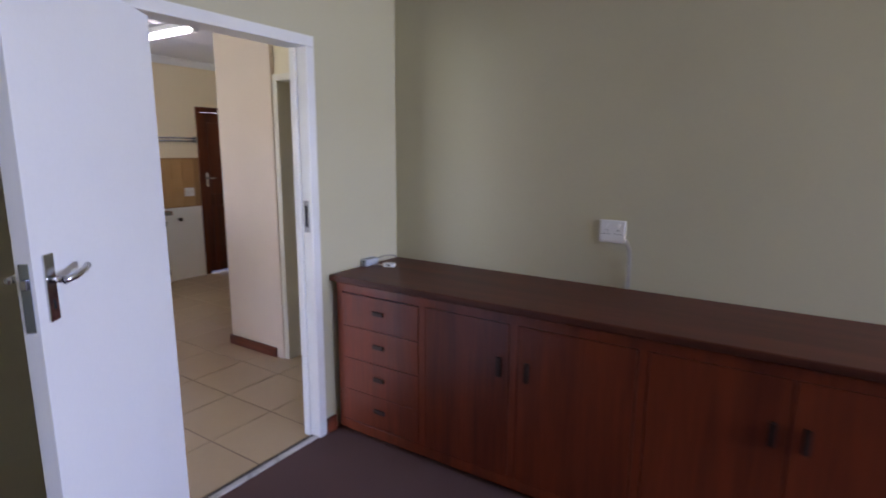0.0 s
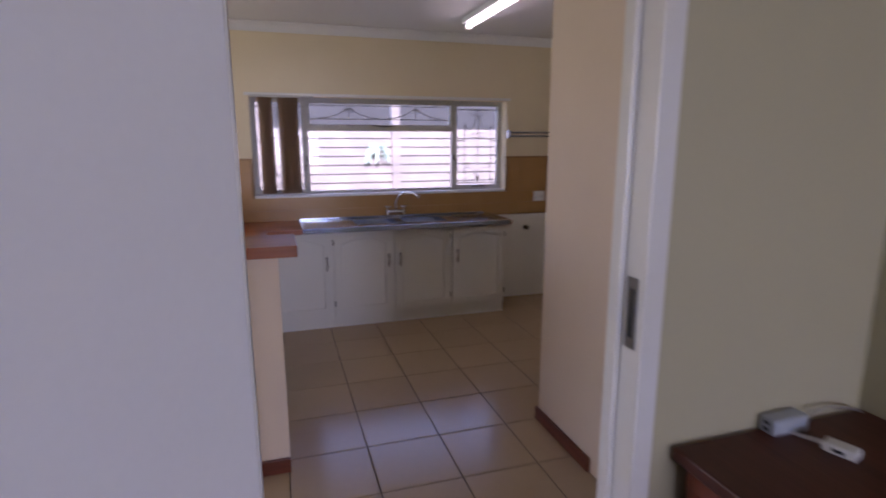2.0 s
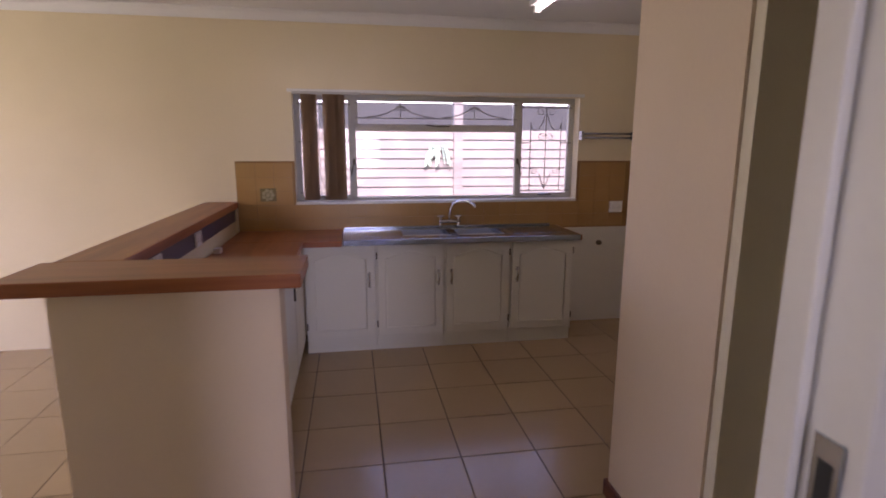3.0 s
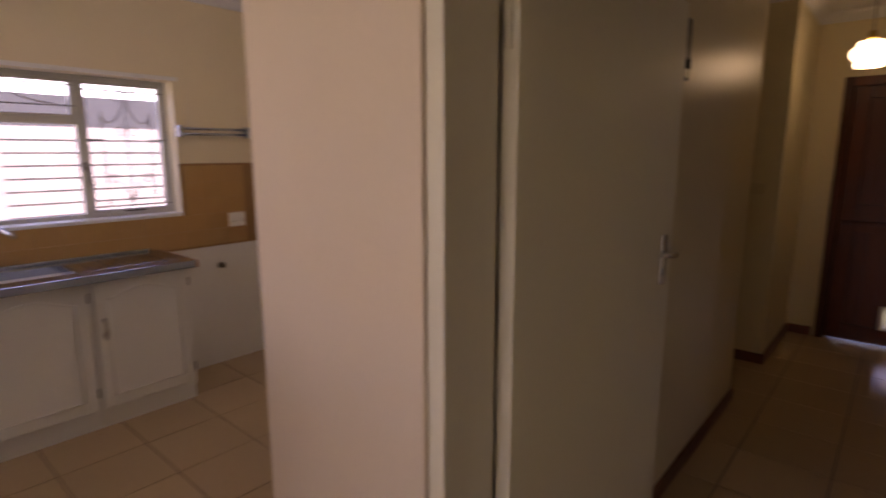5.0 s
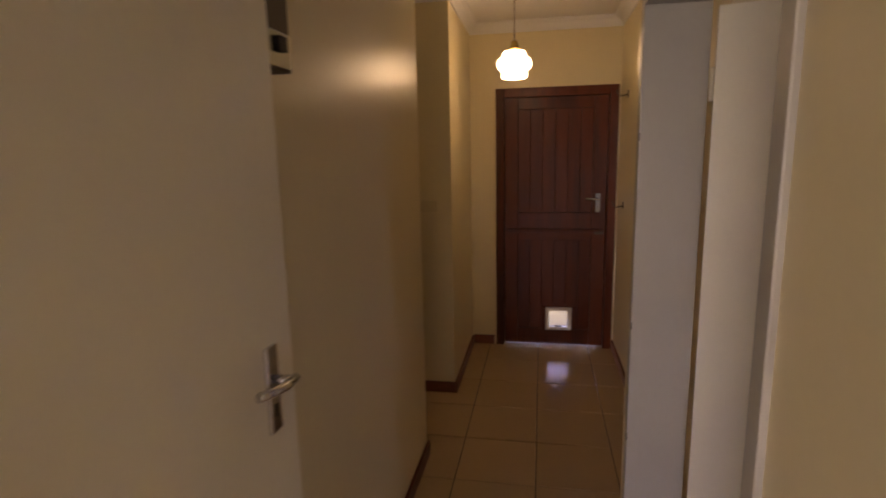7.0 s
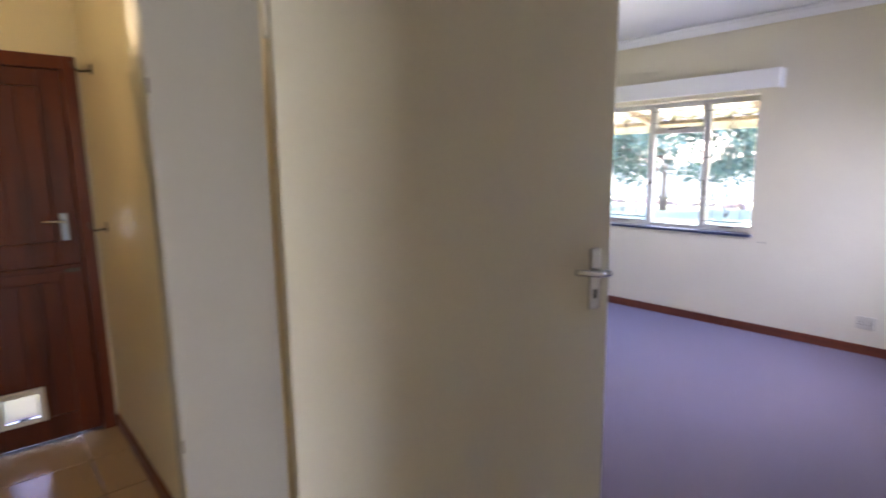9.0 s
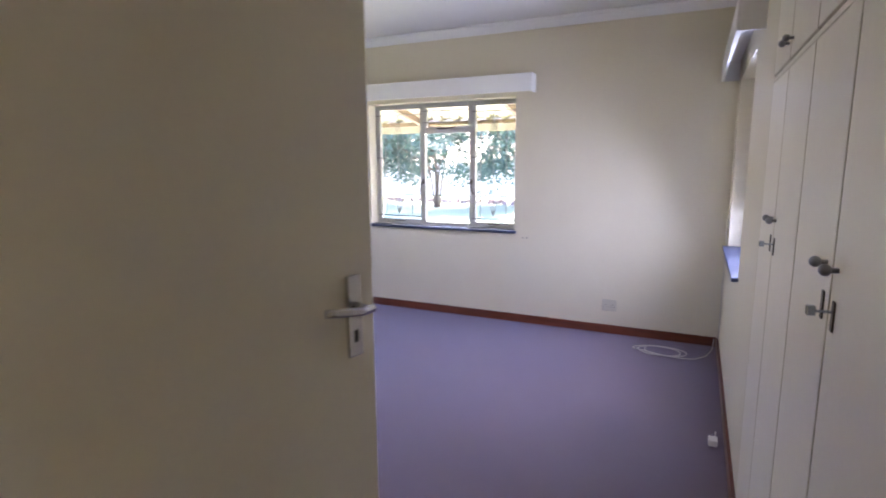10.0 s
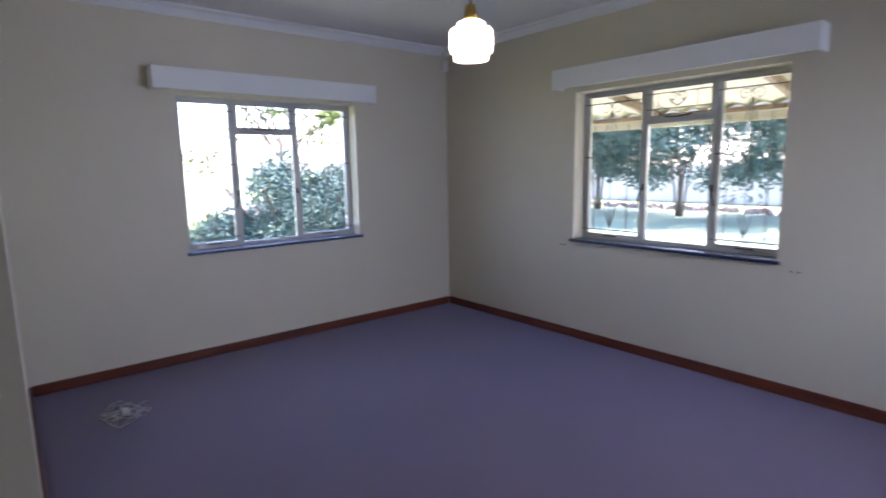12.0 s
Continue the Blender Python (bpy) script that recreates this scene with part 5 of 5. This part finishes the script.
def tree(at, height, spread, seed, material, label, clumps=26, per=110, size=0.11, low=0.35):
    rr = random.Random(seed)
    t = empty("tree", at)
    bm = bmesh.new()
    cyl(bm, (0, 0, 0), (0.05, 0.02, height * 0.45), 0.07, 10, 0.045)
    for k in range(3):
        a = 2.1 * k + rr.random()
        rod(bm, [(0.1 * math.cos(a), 0.1 * math.sin(a), 0), (0.2 * math.cos(a), 0.2 * math.sin(a), height * 0.2), (0.45 * math.cos(a), 0.45 * math.sin(a), height * 0.45)], 0.035, 6)
    tips = []
    for k in range(7):
        a = rr.random() * 6.28
        z0 = height * (0.25 + 0.2 * rr.random())
        tip = (spread * 0.7 * math.cos(a), spread * 0.7 * math.sin(a), height * (0.5 + 0.35 * rr.random()))
        mid = (tip[0] * 0.4, tip[1] * 0.4, (z0 + tip[2]) / 2)
        rod(bm, [(0.02, 0.0, z0), mid, tip], 0.035, 6)
        tips.append(tip)
    part("trunk", bm, BARK, t, smooth=True)
    bm = bmesh.new()
    for k in range(clumps):
        if k < len(tips):
            c = tips[k]
        else:
            a, r = rr.random() * 6.28, spread * rr.random() ** 0.6
            c = (r * math.cos(a), r * math.sin(a), height * (low + (1 - low) * rr.random()))
        leaves(bm, c, spread * (0.22 + 0.2 * rr.random()), per, size, rr)
    part("crown", bm, material, t)
    return tagged(t, label, "tree")


def shrub(at, radius, height, seed, material, label, count=2600, size=0.07):
    rr = random.Random(seed)
    t = empty("shrub", at)
    bm = bmesh.new()
    for k in range(9):
        a = rr.random() * 6.28
        rod(bm, [(0, 0, 0), (0.4 * radius * math.cos(a), 0.4 * radius * math.sin(a), height * 0.4), (0.75 * radius * math.cos(a), 0.75 * radius * math.sin(a), height * 0.75)], 0.015, 5)
    part("stem", bm, BARK, t)
    bm = bmesh.new()
    for k in range(24):
        a, r = rr.random() * 6.28, radius * rr.random() ** 0.5 * 0.8
        c = (r * math.cos(a), r * math.sin(a), height * (0.25 + 0.65 * rr.random() * (1 - 0.5 * (r / radius) ** 2)))
        leaves(bm, c, radius * 0.33, count // 24, size, rr)
    part("foliage", bm, material, t)
    return tagged(t, label, "shrub")


shrub((10.6, -4.15, -0.2), 1.25, 1.95, 3, LEAFB, "dense blue-green garden shrub outside the window", 42000, 0.026)
shrub((10.2, -4.2, -0.2), 0.75, 1.3, 5, LEAFY, "yellow-green leafy garden shrub", 9000, 0.04)
shrub((10.0, -5.2, -0.2), 0.7, 1.2, 6, LEAFY, "yellow-green leafy garden shrub", 2600)
shrub((11.2, -2.9, -0.2), 0.8, 1.1, 7, LEAFY, "sparse yellow-green garden shrub", 1200)
tree((16.5, -6.5, -0.2), 5.5, 2.2, 11, LEAFY, "sunlit yellow-green garden tree", 18, 70)
for k, (x, y, h, s) in enumerate(((5.2, -19.5, 4.8, 3.0), (8.6, -18.5, 4.6, 3.0), (11.8, -17.5, 4.4, 2.8), (15.5, -18.5, 4.8, 3.2), (1.8, -19.5, 4.8, 3.0), (19.5, -19.0, 4.8, 3.2))):
    tree((x, y, -0.2), h, s, 20 + k, LEAF, "tall blue-green garden tree beyond the lawn", 44, 300, 0.085, 0.30)
LIMEWASH = mat("white_limewash", (0.74, 0.73, 0.70), 0.9, var=0.1, scale=3, bump=0.3)
gw = empty("garden_wall", (8, -24.0, -0.2))
for k in range(-6, 10):
    part("slab", B(k * 2.0, k * 2.0 + 1.985, -0.03, 0.03, 0.0, 1.6, 0.006), LIMEWASH, gw)
tagged(gw, "white limewashed garden boundary wall in slabs", "boundary wall")
rr = random.Random(9)
bm = bmesh.new()
for k in range(700):
    x, y = -8 + 36 * rr.random(), -20.2 + 0.9 * rr.gauss(0, 0.5)
    s = 0.05 + 0.12 * rr.random()
    bmesh.ops.create_cone(bm, cap_ends=True, segments=5, radius1=s, radius2=s * 0.5, depth=s, matrix=Matrix.Translation((x, y, -0.2 + s / 2)) @ pose(0, 0, 0, 0, 0, 360 * rr.random()))
ob = finish("rockery", bm, mat("brown_rocks", (0.19, 0.16, 0.155), 0.9, var=0.3, scale=4, bump=0.5))
tagged(ob, "low border of brown rocks across the lawn", "rocks", kind="stuff")
hp = empty("hanging_plant", (2.06, 6.655, 1.50))
bm = bmesh.new()
rr = random.Random(2)
for k in range(36):
    a = rr.random() * 6.28
    L = 0.03 + 0.17 * rr.random()
    rod(bm, [(0, 0, 0), (0.10 * math.cos(a), 0.012 * math.sin(a) - 0.01, 0.07), (0.15 * math.cos(a), 0.014 * math.sin(a) - 0.01, -L * 0.4), (0.17 * math.cos(a), 0.014 * math.sin(a) - 0.008, -L)], 0.009, 4)
part("foliage", bm, mat("pale_green_fleshy_leaves", (0.30, 0.46, 0.40), 0.5), hp)
part("pot", B(-0.035, 0.035, -0.02, 0.03, -0.07, 0.0, 0.012), mat("grey_green_pot", (0.2, 0.24, 0.2), 0.7), hp)
tagged(hp, "pale green trailing plant on the boundary wall", "plant")

# ---------------------------------------------------------------- floor tiles
tm = bpy.data.meshes.new("tile")
bm = bmesh.new()
h, e = 0.1972, 0.1945
lo = [bm.verts.new((sx * h, sy * h, -0.006)) for sx, sy in ((-1, -1), (1, -1), (1, 1), (-1, 1))]
md = [bm.verts.new((sx * h, sy * h, -0.0015)) for sx, sy in ((-1, -1), (1, -1), (1, 1), (-1, 1))]
hi = [bm.verts.new((sx * e, sy * e, 0.0)) for sx, sy in ((-1, -1), (1, -1), (1, 1), (-1, 1))]
bm.faces.new(hi)
for k in range(4):
    bm.faces.new((lo[k], lo[(k + 1) % 4], md[(k + 1) % 4], md[k]))
    bm.faces.new((md[k], md[(k + 1) % 4], hi[(k + 1) % 4], hi[k]))
bmesh.ops.recalc_face_normals(bm, faces=bm.faces)
bm.to_mesh(tm)
bm.free()
tm.materials.append(TILE)
GX, GY = 1.046, 1.663
rest = bmesh.new()
for i in range(-14, 15):
    for j in range(-6, 7):
        x, y = GX + 0.4 * (i + 0.5), GY + 0.4 * (j + 0.5)
        inside = (-4.0 < x < 4.35 and 0.0 < y < 4.2) or (2.0 < x < 6.75 and -0.4 < y < 1.2) or (4.8 < x < 5.7 and y < 2.7 and y > 0)
        if not inside or (y < 0.24 and x < 4.1) or (x > 4.1 and y < -0.2):
            if not (inside and 0.03 < y < 0.24):
                continue
        if y - 0.2 < 0.03 and x < 4.2:
            y0 = 0.035
            box(rest, x - 0.197, x + 0.197, y0, y + 0.197, -0.006, 0.0)
            continue
        if x < -0.6:
            box(rest, x - 0.197, x + 0.197, y - 0.197, y + 0.197, -0.006, 0.0)
            continue
        t = new("tile", tm)
        t.location = (x, y, 0)
        t.parent = grout
ob = part("tile_remainder", rest, TILE, grout)
tagged(ob, kind="stuff")
